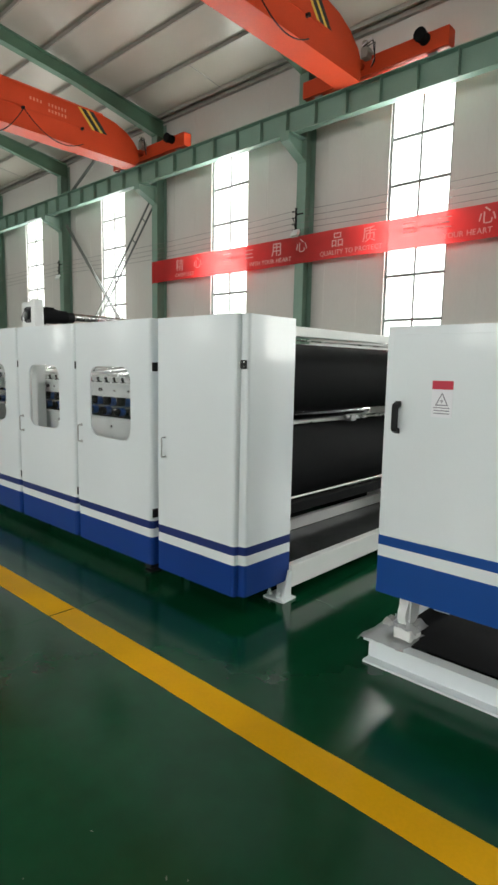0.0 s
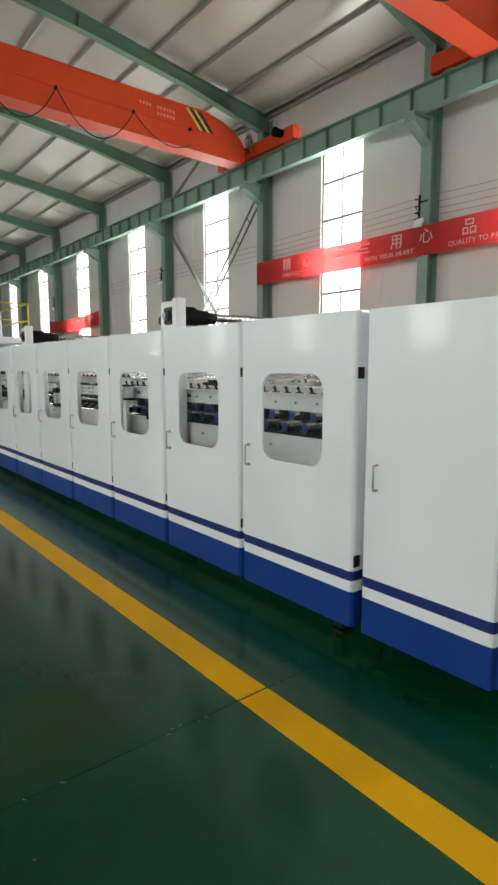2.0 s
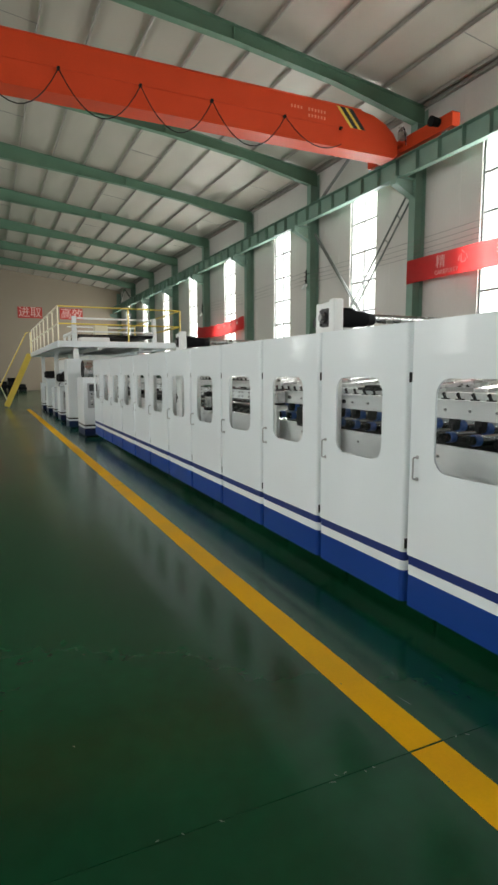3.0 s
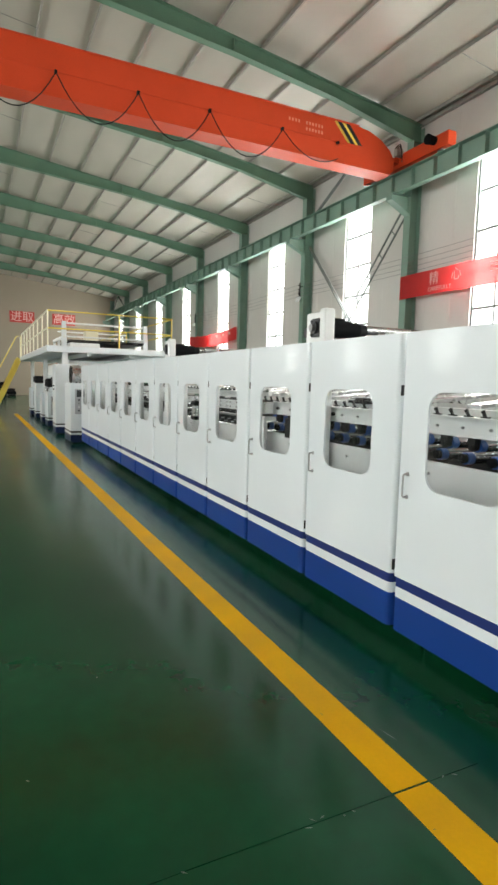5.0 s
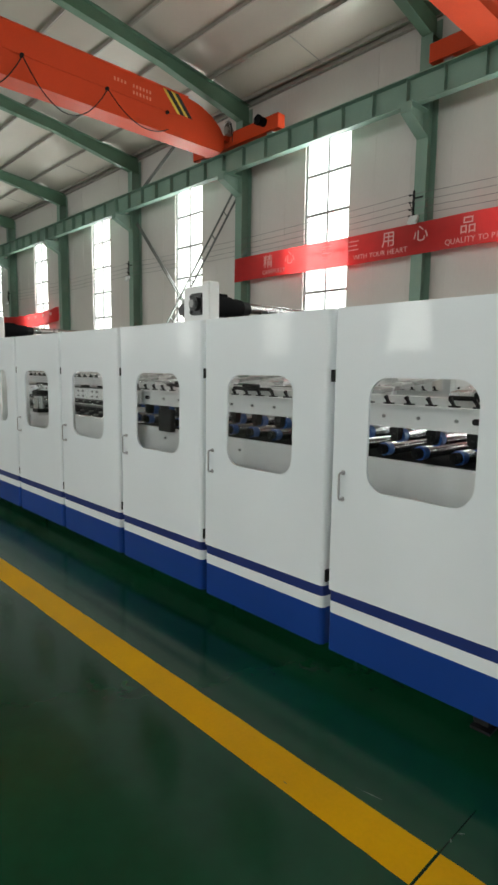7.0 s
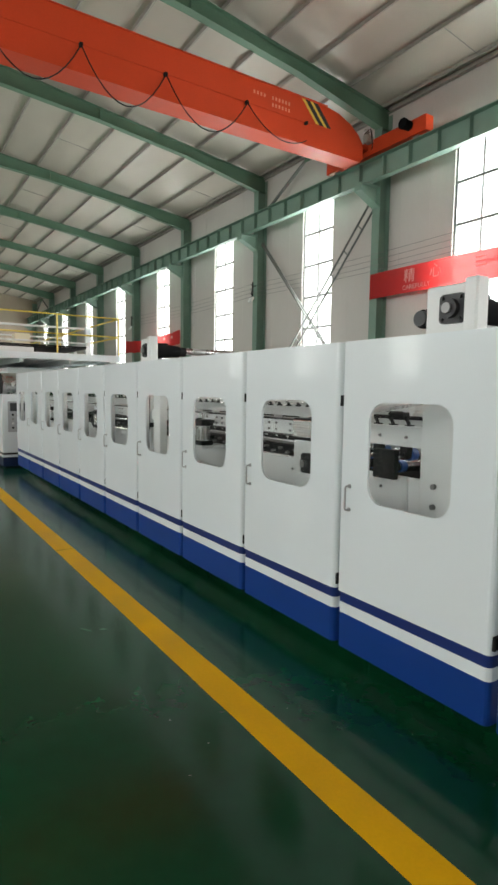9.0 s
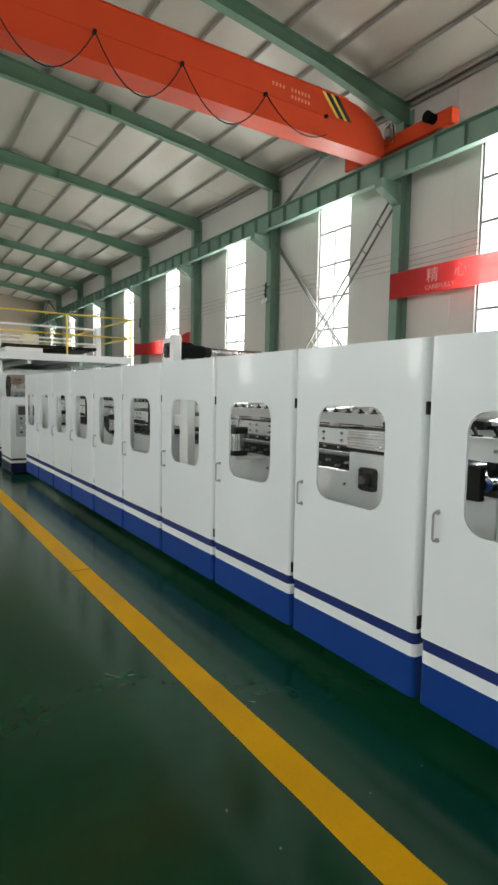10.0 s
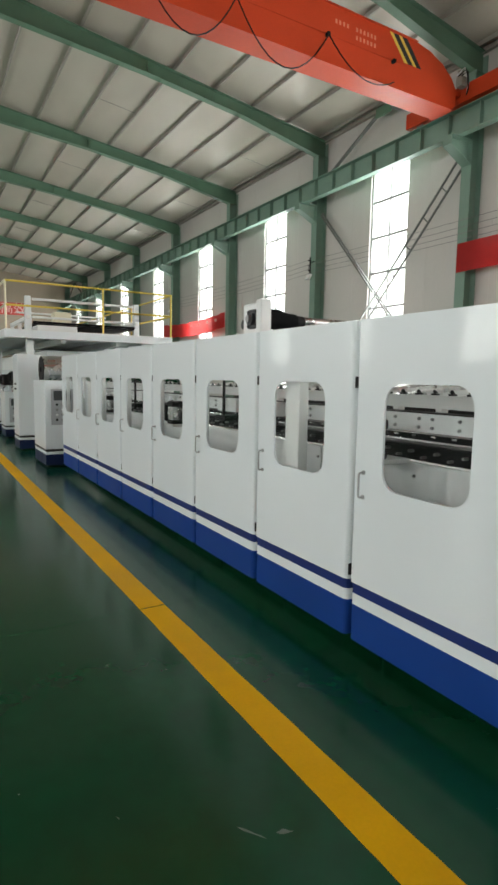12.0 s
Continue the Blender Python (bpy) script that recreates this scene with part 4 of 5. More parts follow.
def air_cylinder(x, y, z0):
    c = thing("air_cylinder", "silver pneumatic cylinder with black end caps", "air cylinder", "machine air cylinders")
    bm = nb()
    cyl(bm, (x, y, z0 + 0.042), (x, y, z0 + 0.178), 0.06, 20)
    for dx in (-0.05, 0.05):
        cyl(bm, (x + dx, y - 0.05, z0 + 0.042), (x + dx, y - 0.05, z0 + 0.178), 0.006, 8)
    part("barrel", bm, M_BAR, c, smooth=True)
    for a, b in ((0, 0.042), (0.178, 0.235)):
        bm = nb()
        box(bm, x - 0.07, x + 0.07, y - 0.065, y + 0.065, z0 + a, z0 + b, 0.01, 1)
        part("end_cap", bm, M_BLACK, c)
    bm = nb()
    cyl(bm, (x, y, z0 + 0.235), (x, y, z0 + 0.27), 0.018, 10)
    cyl(bm, (x, y, z0 + 0.27), (x, y, z0 + 0.3), 0.03, 10)
    part("rod", bm, M_STEEL, c, smooth=True)
    bm = nb()
    box(bm, x - 0.1, x + 0.1, y - 0.07, PLATE_Y - 0.001, z0 - 0.025, z0)
    part("shelf_bracket", bm, M_WHITE_MATT, c)
    bm = nb()
    box(bm, x - 0.12, x - 0.09, y - 0.02, y + 0.02, z0, z0 + 0.2, 0.004, 1)
    part("valve", bm, M_BLACK, c)
    for dz in (0.02, 0.17):
        bm = nb()
        box(bm, x - 0.23, x - 0.15, y + 0.03, y + 0.09, z0 + dz, z0 + dz + 0.07, 0.008, 1)
        box(bm, x - 0.21, x - 0.17, y + 0.0905, PLATE_Y - 0.001, z0 + dz + 0.02, z0 + dz + 0.05)
        reg = part("regulator", bm, M_BLACK, c, "black air regulator block")
        bm = nb()
        cyl(bm, (x - 0.19, y + 0.0295, z0 + dz + 0.09), (x - 0.19, y + 0.005, z0 + dz + 0.09), 0.026, 18)
        cyl(bm, (x - 0.19, y + 0.03, z0 + dz + 0.07), (x - 0.19, y + 0.05, z0 + dz + 0.09), 0.008, 8)
        part("gauge", bm, M_PAPER, reg, "round white pressure gauge", True)
        bm = nb()
        tube(bm, [(x - 0.15, y + 0.06, z0 + dz + 0.035), (x - 0.11, y + 0.03, z0 + dz + 0.05), (x - 0.075, y + 0.02, z0 + dz + 0.03)], 0.006, 6)
        part("air_hose", bm, M_BLACK, reg)


for x, z in ((-8.33, 1.07), (-11.3, 1.05), (-13.66, 1.03)):
    air_cylinder(x, 2.79, z)

# press rods and clamps in the far bays
for x in (-9.75, -10.35, -12.3, -12.75):
    rod = thing("press_rod", "thin black press rod with dark clamp block", "press rod", "press rods")
    bm = nb()
    cyl(bm, (x, 2.86, 1.12), (x, 2.86, 1.56), 0.014, 10)
    part("rod", bm, M_BLACK, rod)
    bm = nb()
    box(bm, x - 0.09, x + 0.1, 2.82, PLATE_Y - 0.002, 1.15, 1.2, 0.006, 1)
    part("clamp_block", bm, M_BLACK, rod)
    bm = nb()
    box(bm, x - 0.16, x + 0.18, 2.88, PLATE_Y - 0.002, 1.235, 1.35, 0.004, 1)
    part("head_plate", bm, M_WHITE_MATT, rod)

# black drive covers low in the third and fifth bays
for x in (-6.27, -12.05):
    bm = nb()
    box(bm, x - 0.09, x + 0.09, PLATE_Y - 0.05, PLATE_Y - 0.001, 1.03, 1.215, 0.006, 1)
    solid("drive_cover", bm, M_BLACK, "black square drive cover inside the machine", "cover", "drive covers")

# upright white post close behind the sixth door
bm = nb()
box(bm, -8.865, -8.715, 2.525, 2.6, 0.2, 1.74, 0.006, 1)
for z in (0.3, 0.8):
    box(bm, -8.84, -8.74, 2.601, PLATE_Y - 0.001, z, z + 0.06)
solid("machine_post", bm, M_WHITE_MATT, "white square steel post behind the machine doors", "post")


def roller_stand(x):
    """Stand with bearing and motor, and a long roll above the machine; x is the bearing's centre."""
    st = thing("roller_stand", "white stand with black bearing, motor and long steel roll", "roller stand", "roller stands")
    bm = nb()
    box(bm, x - 0.21, x + 0.06, 2.9, 2.96, 0.0, 2.155, 0.01, 1)
    part("upright", bm, M_WHITE_MATT, st)
    bm = nb()
    box(bm, x + 0.0605, x + 0.145, 2.86, 2.96, 0.0, 2.17, 0.01, 1)
    part("front_flange", bm, M_WHITE_MATT, st)
    bm = nb()
    box(bm, x - 0.14, x + 0.3, 5.6, 5.78, 0.0, 2.18, 0.008, 1)
    part("far_upright", bm, M_WHITE_MATT, st)
    flange_bearing(st, x - 0.025, 2.899, 2.02, 0.078)
    for z in (0.93, 1.045):
        bm = nb()
        cyl(bm, (x - 0.1, 2.899, z), (x - 0.1, 2.88, z), 0.016, 10)
        part("bolt", bm, M_DULL, st)
    bm = nb()
    cyl(bm, (x - 0.3, 2.98, 2.0), (x - 0.3, 3.2, 2.0), 0.055, 20)
    part("motor", bm, M_CHARCOAL, st, "dark geared motor", True)
    bm = nb()
    cyl(bm, (x - 0.3, 2.955, 2.0), (x - 0.3, 2.9795, 2.0), 0.045, 20)
    box(bm, x - 0.26, x - 0.12, 2.9605, 3.04, 1.95, 2.05)
    part("motor_flange", bm, M_IRON, st, "", True)
    ax = x - 0.01
    bm = nb()
    cyl(bm, (ax, 2.9605, 2.02), (ax, 3.17, 2.02), 0.078, 24)
    cyl(bm, (ax, 3.17, 2.02), (ax, 3.29, 2.02), 0.072, 24, r2=0.066)
    sleeve = part("sleeve", bm, M_CHARCOAL, st, "black drive sleeve", True)
    bm = nb()
    cyl(bm, (ax, 3.291, 2.02), (ax, 3.37, 2.02), 0.055, 20)
    part("collar", bm, M_BLACK, sleeve, "", True)
    bm = nb()
    box(bm, ax - 0.03, ax + 0.04, 3.0, 3.14, 2.085, 2.11, 0.005, 1)
    part("terminal_box", bm, M_CHARCOAL, sleeve)
    bm = nb()
    cyl(bm, (ax, 3.3705, 2.03), (ax, 5.6, 2.03), 0.04, 20)
    part("roll", bm, M_STEEL, st, "bright steel roll", True)
    bm = nb()
    box(bm, ax + 0.1, ax + 0.14, 2.9605, 5.6, 1.885, 1.925)
    part("tie_bar", bm, M_DULL, st)


roller_stand(-5.73)
roller_stand(-9.88)

# ---------------------------------------------------------------- black rolls beside the end cabinet
rolls = thing("roll_unit", "two large charcoal covered rolls in a white floor frame", "roll unit")
RX = -2.72
for z, r in ((1.452, 0.256), (0.845, 0.28)):
    bm = nb()
    cyl(bm, (RX, 2.98, z), (RX, 4.95, z), r, 48)
    cyl(bm, (RX, 4.95, z), (RX, 5.02, z), r, 48, r2=r - 0.06)
    roll = part("roll", bm, M_CHARCOAL, rolls, "large charcoal covered roll", True)
    bm = nb()
    cyl(bm, (RX, 2.94, z), (RX, 2.979, z), 0.06, 16)
    cyl(bm, (RX, 5.021, z), (RX, 5.2, z), 0.06, 16)
    part("journal", bm, M_STEEL, roll)
for name, x0, x1, z0, z1, m in (("top_beam", -2.47, -2.39, 1.735, 1.8, M_WHITE_MATT), ("upper_bar", -2.5, -2.47, 1.712, 1.722, M_STEEL),
                                ("middle_bar", -2.64, -2.6, 1.122, 1.15, M_STEEL), ("lower_bar", -2.44, -2.42, 0.636, 0.65, M_WHITE_MATT),
                                ("drip_bar", -2.44, -2.37, 0.555, 0.625, M_CHARCOAL), ("inner_beam", -2.9, -2.85, 0.211, 0.3, M_WHITE_MATT)):
    bm = nb()
    box(bm, x0, x1, 2.94, 5.2, z0, z1, 0.005, 1)
    part(name, bm, m, rolls)
bm = nb()
box(bm, -2.6, -2.54, 3.98, 4.05, 1.115, 1.165, 0.005, 1)
cyl(bm, (-2.57, 3.93, 1.15), (-2.57, 3.98, 1.15), 0.016, 12)
part("sensor_block", bm, M_DULL, rolls, "small grey sensor block")
bm = nb()
box(bm, -3.09, -2.28, 5.201, 5.33, 0.0, 1.84, 0.006, 1)
part("far_frame", bm, M_WHITE_MATT, rolls)
# floor beam with foot plate, tray
bm = nb()
box(bm, -2.345, -2.285, 2.93, 5.2, 0.085, 0.235, 0.004, 1)
part("floor_beam", bm, M_WHITE_MATT, rolls)
bm = nb()
box(bm, -2.45, -2.275, 2.83, 2.97, 0.0, 0.014, 0.003, 1)
prism(bm, [(2.835, 0.0145), (2.929, 0.0145), (2.929, 0.2), (2.9, 0.2)], "x", -2.3, -2.288)
box(bm, -2.4, -2.3005, 2.915, 2.929, 0.0145, 0.2)
part("foot_plate", bm, M_WHITE, rolls, "white foot plate with gusset")
bm = nb()
box(bm, -2.36, -2.27, 5.06, 5.2, 0.0, 0.084, 0.004, 1)
part("far_foot", bm, M_WHITE_MATT, rolls)
for x in (-2.43, -2.35):
    bm = nb()
    cyl(bm, (x, 2.875, 0.0145), (x, 2.875, 0.032), 0.018, 6)
    cyl(bm, (x, 2.875, 0.032), (x, 2.875, 0.05), 0.01, 8)
    part("anchor_bolt", bm, M_WHITE, rolls)
bm = nb()
box(bm, -3.0, -2.346, 2.96, 5.2, 0.195, 0.21)
part("drip_tray", bm, M_OILY, rolls, "dark oily drip tray")

# ---------------------------------------------------------------- electrical cabinet on rails
ec = thing("control_cabinet", "white electrical cabinet with blue base and warning label on wheels", "cabinet")
ex0, ex1, ey0, ey1 = -1.49, -0.15, 2.62, 3.3
for name, z0, z1, m in (("base_band", 0.385, 0.58, M_BLUE2), ("white_stripe", 0.58, 0.64, M_WHITE), ("navy_stripe", 0.64, 0.69, M_BLUE2), ("cabinet_body", 0.69, 1.74, M_WHITE)):
    bm = nb()
    box(bm, ex0, ex1, ey0, ey1, z0, z1)
    part(name, bm, m, ec)
bm = nb()
box(bm, ex0 + 0.035, ex1 - 0.035, ey0 - 0.006, ey0 - 0.0005, 0.7, 1.70, 0.002, 1)
door = part("door_leaf", bm, M_WHITE, ec)
bm = nb()
hx = ex0 + 0.075
prism(bm, [(ey0 - 0.006, 1.22), (ey0 - 0.04, 1.235), (ey0 - 0.045, 1.25), (ey0 - 0.045, 1.35), (ey0 - 0.04, 1.365), (ey0 - 0.006, 1.38), (ey0 - 0.006, 1.355), (ey0 - 0.03, 1.345), (ey0 - 0.03, 1.255), (ey0 - 0.006, 1.245)], "x", hx - 0.014, hx + 0.014)
part("handle", bm, M_BLACK, door, "black plastic pull handle")
bm = nb()
lx0, lx1 = ex0 + 0.245, ex0 + 0.345
box(bm, lx0, lx1, ey0 - 0.0085, ey0 - 0.0065, 1.315, 1.445)
label = part("warning_label", bm, M_PAPER, door, "white warning label with red head")
bm = nb()
box(bm, lx0, lx1, ey0 - 0.0085, ey0 - 0.0065, 1.4455, 1.485)
part("label_head", bm, M_LABELRED, door)
bm = nb()
holed_plate(bm, [(lx0 + 0.018, 1.37), (lx1 - 0.018, 1.37), ((lx0 + lx1) / 2, 1.432)], [(lx0 + 0.026, 1.375), (lx1 - 0.026, 1.375), ((lx0 + lx1) / 2, 1.422)], ey0 - 0.0098, ey0 - 0.0088)
prism(bm, [((lx0 + lx1) / 2 + 0.004, 1.412), ((lx0 + lx1) / 2 - 0.006, 1.395), ((lx0 + lx1) / 2 + 0.006, 1.395), ((lx0 + lx1) / 2 - 0.003, 1.378), ((lx0 + lx1) / 2, 1.391), ((lx0 + lx1) / 2 - 0.01, 1.391)], "y", ey0 - 0.0098, ey0 - 0.0088)
for k in range(3):
    box(bm, lx0 + 0.012, lx1 - 0.012, ey0 - 0.0098, ey0 - 0.0088, 1.358 - 0.013 * k, 1.362 - 0.013 * k)
part("label_print", bm, M_INK, door)
for y in (2.6, 3.28):
    bm = nb()
    box(bm, ex0 - 0.03, 0.3, y + 0.03, y + 0.042, 0.012, 0.136)
    box(bm, ex0 - 0.03, 0.3, y - 0.03, y + 0.0299, 0.0, 0.012)
    box(bm, ex0 - 0.03, 0.3, y - 0.03, y + 0.0299, 0.124, 0.136)
    part("floor_channel", bm, M_WHITE, ec, "white steel floor channel")
for x in (ex0 + 0.055, 0.1):
    bm = nb()
    box(bm, x - 0.012, x, 2.643, 3.249, 0.0125, 0.1235)
    for z in (0.013, 0.062, 0.111):
        box(bm, x - 0.09, x - 0.0125, 2.643, 3.249, z, z + 0.012)
    part("cross_channel", bm, M_WHITE, ec)
for x in (ex0 + 0.14, -0.3):
    for y in (2.72, 3.2):
        bm = nb()
        cyl(bm, (x - 0.022, y, 0.285), (x + 0.022, y, 0.285), 0.078, 20)
        wheel = part("caster_wheel", bm, M_WHITE_MATT, ec, "white caster wheel", True)
        bm = nb()
        box(bm, x - 0.032, x - 0.024, y - 0.04, y + 0.04, 0.2, 0.384)
        box(bm, x + 0.024, x + 0.032, y - 0.04, y + 0.04, 0.2, 0.384)
        part("fork", bm, M_WHITE_MATT, wheel)
        bm = nb()
        box(bm, x - 0.05, x + 0.05, y - 0.06, y + 0.06, 0.142, 0.207, 0.006, 1)
        part("wheel_chock", bm, M_WHITE_MATT, ec)
bm = nb()
box(bm, ex0 + 0.06, 0.14, 2.66, 3.24, 0.137, 0.142)
part("chequer_plate", bm, M_CHARCOAL, ec)

# crumpled clear film left on the frame's corner and the front caster
random.seed(23)
film = thing("plastic_wrap", "crumpled clear plastic film over the cabinet's floor frame corner", "plastic film")
for x0, x1, y0, y1, z, lift in ((ex0 - 0.07, ex0 + 0.2, 2.555, 2.8, 0.141, 0.022), (ex0 + 0.04, ex0 + 0.23, 2.63, 2.78, 0.21, 0.05)):
    bm = nb()
    nu, nv = 11, 7
    grid = [[None] * (nv + 1) for _ in range(nu + 1)]
    for i in range(nu + 1):
        for j in range(nv + 1):
            edge = i in (0, nu) or j in (0, nv)
            x = x0 + (x1 - x0) * i / nu + random.uniform(-0.01, 0.01)
            y = y0 + (y1 - y0) * j / nv + random.uniform(-0.01, 0.01)
            up = random.uniform(0.2, 1.0) * lift * (0.35 if edge else 1) * (0.4 + 0.6 * abs(math.sin(i * 0.9 + j * 0.5)))
            drop = 0.03 * max(0, (ex0 - 0.03 - x) / 0.04) ** 2
            grid[i][j] = bm.verts.new((x, y, max(0.03, z + up - drop)))
    for i in range(nu):
        for j in range(nv):
            bm.faces.new((grid[i][j], grid[i + 1][j], grid[i + 1][j + 1], grid[i][j + 1]))
    part("film_fold", bm, M_FILM, film, smooth=True)

# ---------------------------------------------------------------- far end of the line: consoles, platform, stairs


def console(x0, x1, y0, y1, h, label, panel=True, motor=False):
    c = thing("operator_console", label, "control cabinet", "line consoles")
    for name, z0, z1, m in (("base_band", 0.03, 0.21, M_NAVY_DARK), ("white_stripe", 0.21, 0.26, M_WHITE), ("navy_stripe", 0.26, 0.3, M_STRIPEBLACK), ("cabinet_body", 0.3, h, M_WHITE)):
        bm = nb()
        box(bm, x0, x1, y0, y1, z0, z1, 0.006, 1)
        part(name, bm, m, c)
    bm = nb()
    box(bm, x0 + 0.05, x1 - 0.05, y0 + 0.05, y1 - 0.05, 0.0, 0.03)
    part("gap_filler", bm, M_BLACK, c)
    if panel:
        bm = nb()
        box(bm, x1 + 0.001, x1 + 0.012, y0 + 0.1, y0 + 0.46, h - 0.74, h - 0.14, 0.003, 1)
        p = part("control_panel", bm, M_PANEL, c, "grey control panel with buttons")
        bm = nb()
        box(bm, x1 + 0.0125, x1 + 0.018, y0 + 0.14, y0 + 0.42, h - 0.33, h - 0.17)
        part("screen", bm, M_SCREEN, p)
        for r in range(4):
            for k in range(3):
                bm = nb()
                cyl(bm, (x1 + 0.0125, y0 + 0.19 + 0.09 * k, h - 0.4 - 0.085 * r), (x1 + 0.026, y0 + 0.19 + 0.09 * k, h - 0.4 - 0.085 * r), 0.02, 12)
                part("button", bm, (M_BLACK, M_DULL, M_WHITE_MATT)[(r + k) % 3], p)
    if motor:
        mx = (x0 + x1) / 2
        bm = nb()
        box(bm, mx - 0.3, mx + 0.3, y1 + 0.001, y1 + 0.1, 0.0, h + 0.5, 0.01, 1)
        part("back_column", bm, M_WHITE_MATT, c)
        bm = nb()
        box(bm, mx - 0.24, mx + 0.24, y1 - 0.42, y1, h + 0.2, h + 0.5, 0.05, 3)
        for k in range(5):
            box(bm, mx - 0.2 + 0.09 * k, mx - 0.18 + 0.09 * k, y1 - 0.44, y1 - 0.421, h + 0.24, h + 0.46)
        part("motor", bm, M_BLACK, c, "black ribbed drive motor")
        bm = nb()
        cyl(bm, (x1 - 0.08, y1 - 0.12, h), (x1 - 0.08, y1 - 0.12, h + 0.2), 0.035, 12)
        tube(bm, [(mx, y1 - 0.3, h + 0.2), (mx + 0.1, y1 - 0.4, h + 0.1), (mx + 0.15, y1 - 0.38, h)], 0.02, 8)
        part("pipe", bm, M_STEEL, c, "", True)
    return c


console(-16.6, -15.6, 2.29, 3.0, 1.45, "white operator console with screen and push buttons")
console(-18.7, -18.05, 2.24, 2.85, 1.95, "tall white control cabinet with navy base", False)
bm = nb()
for dy in (0, 0.12):
    for dz in (0, 0.1):
        cyl(bm, (-18.42 + dy, 2.24, 1.25 + dz), (-18.42 + dy, 2.222, 1.25 + dz), 0.017, 10)
solid("push_buttons", bm, M_BLACK, "four black push buttons on the tall white cabinet", "buttons")
for k, x in enumerate((-20.6, -22.3, -24.6, -26.9)):
    console(x - 0.75, x, 2.3, 2.9, (1.12, 1.05, 1.35, 1.15)[k], "white machine unit with black motor under the platform", k != 2, k in (0, 1, 3))
# bright steel drum on its stand
drum = thing("steel_drum", "polished steel drum lying on a white stand", "drum")
bm = nb()
cyl(bm, (-16.95, 2.5, 1.64), (-16.95, 5.2, 1.64), 0.26, 32)
part("shell", bm, M_STEEL, drum, smooth=True)
bm = nb()
cyl(bm, (-16.95, 2.485, 1.64), (-16.95, 2.4995, 1.64), 0.245, 32)
cyl(bm, (-16.95, 2.46, 1.64), (-16.95, 2.485, 1.64), 0.05, 16)
part("hub", bm, M_BLACK, drum)
bm = nb()
box(bm, -17.1, -16.8, 3.12, 3.4, 0, 1.43)
box(bm, -17.1, -16.8, 4.9, 5.1, 0, 1.43)
part("stand", bm, M_WHITE_MATT, drum)
# big white machine bodies under the platform
for x0, x1, z1 in ((-21.2, -19.3, 2.1), (-24.0, -21.6, 2.2), (-27.5, -24.4, 2.1)):
    body = thing("process_machine", "white process machine standing under the steel platform", "machine", "machines under the platform")
    bm = nb()
    box(bm, x0, x1, 3.05, 5.3, 0.3, z1, 0.02)
    part("housing", bm, M_WHITE_MATT, body)
    bm = nb()
    box(bm, x0 + 0.02, x1 - 0.02, 3.07, 5.28, 0.0, 0.299)
    part("base_band", bm, M_NAVY_DARK, body)
    bm = nb()
    box(bm, x0 + 0.3, x1 - 0.3, 3.03, 3.049, 0.5, z1 - 0.4, 0.004, 1)
    part("cover", bm, M_WHITE, body)

plat = thing("work_platform", "white steel work platform with pale yellow guard rails", "platform")
PX0, PX1, PY0, PY1, PZ = -29.0, -18.2, 2.04, 5.65, 2.46
bm = nb()
box(bm, PX0, PX1, PY0, PY1, PZ - 0.012, PZ)
part("deck", bm, M_WHITE_MATT, plat)
for y0, y1, x0, x1 in ((PY0, PY0 + 0.08, PX0, PX1), (PY1 - 0.08, PY1, PX0, PX1), (PY0 + 0.081, PY1 - 0.081, PX1 - 0.08, PX1), (PY0 + 0.081, PY1 - 0.081, -23.6, -23.5), (PY0 + 0.081, PY1 - 0.081, PX0, PX0 + 0.08)):
    bm = nb()
    box(bm, x0, x1, y0, y1, PZ - 0.17, PZ - 0.0125)
    part("edge_beam", bm, M_WHITE, plat)
for x in (-18.45, -23.5, -28.8):
    for y in (2.55, 5.5):
        bm = nb()
        box(bm, x - 0.07, x + 0.07, y - 0.07, y + 0.07, 0, PZ - 0.013)
        part("leg", bm, M_WHITE_MATT, plat)


for k in range(9):
    x = PX1 - 0.75 - 1.12 * k
    bm = nb()
    box(bm, x - 0.03, x + 0.03, PY0 + 0.085, PY1 - 0.085, PZ - 0.13, PZ - 0.0125)
    part("joist", bm, M_WHITE_MATT, plat)
for y in (3.2, 4.4):
    bm = nb()
    box(bm, PX0 + 0.1, PX1 - 0.1, y - 0.05, y + 0.05, PZ - 0.25, PZ - 0.131)
    part("bearer", bm, M_WHITE_MATT, plat)


def rail_run(points, posts, m, top=0.95, name="rail"):
    for h in (top, top * 0.5):
        bm = nb()
        tube(bm, [(x, y, PZ + h) for x, y in points], 0.021, 8)
        part(name, bm, m, plat, smooth=True)
    for x, y in posts:
        bm = nb()
        cyl(bm, (x, y, PZ), (x, y, PZ + top), 0.021, 8)
        part("rail_post", bm, m, plat, smooth=True)


rail_run([(PX1 - 0.03, PY0 + 0.03), (PX0 + 0.8, PY0 + 0.03)], [(PX1 - 0.03 - 1.43 * k, PY0 + 0.03) for k in range(8)], M_IVORY)
rail_run([(PX1 - 0.03, PY0 + 0.03), (PX1 - 0.03, PY1 - 0.03), (PX0, PY1 - 0.03)], [(PX1 - 0.03, PY0 + 2.0), (PX1 - 0.03, PY1 - 0.03), (-21, PY1 - 0.03), (-24, PY1 - 0.03), (-27, PY1 - 0.03)], M_SAFETY)
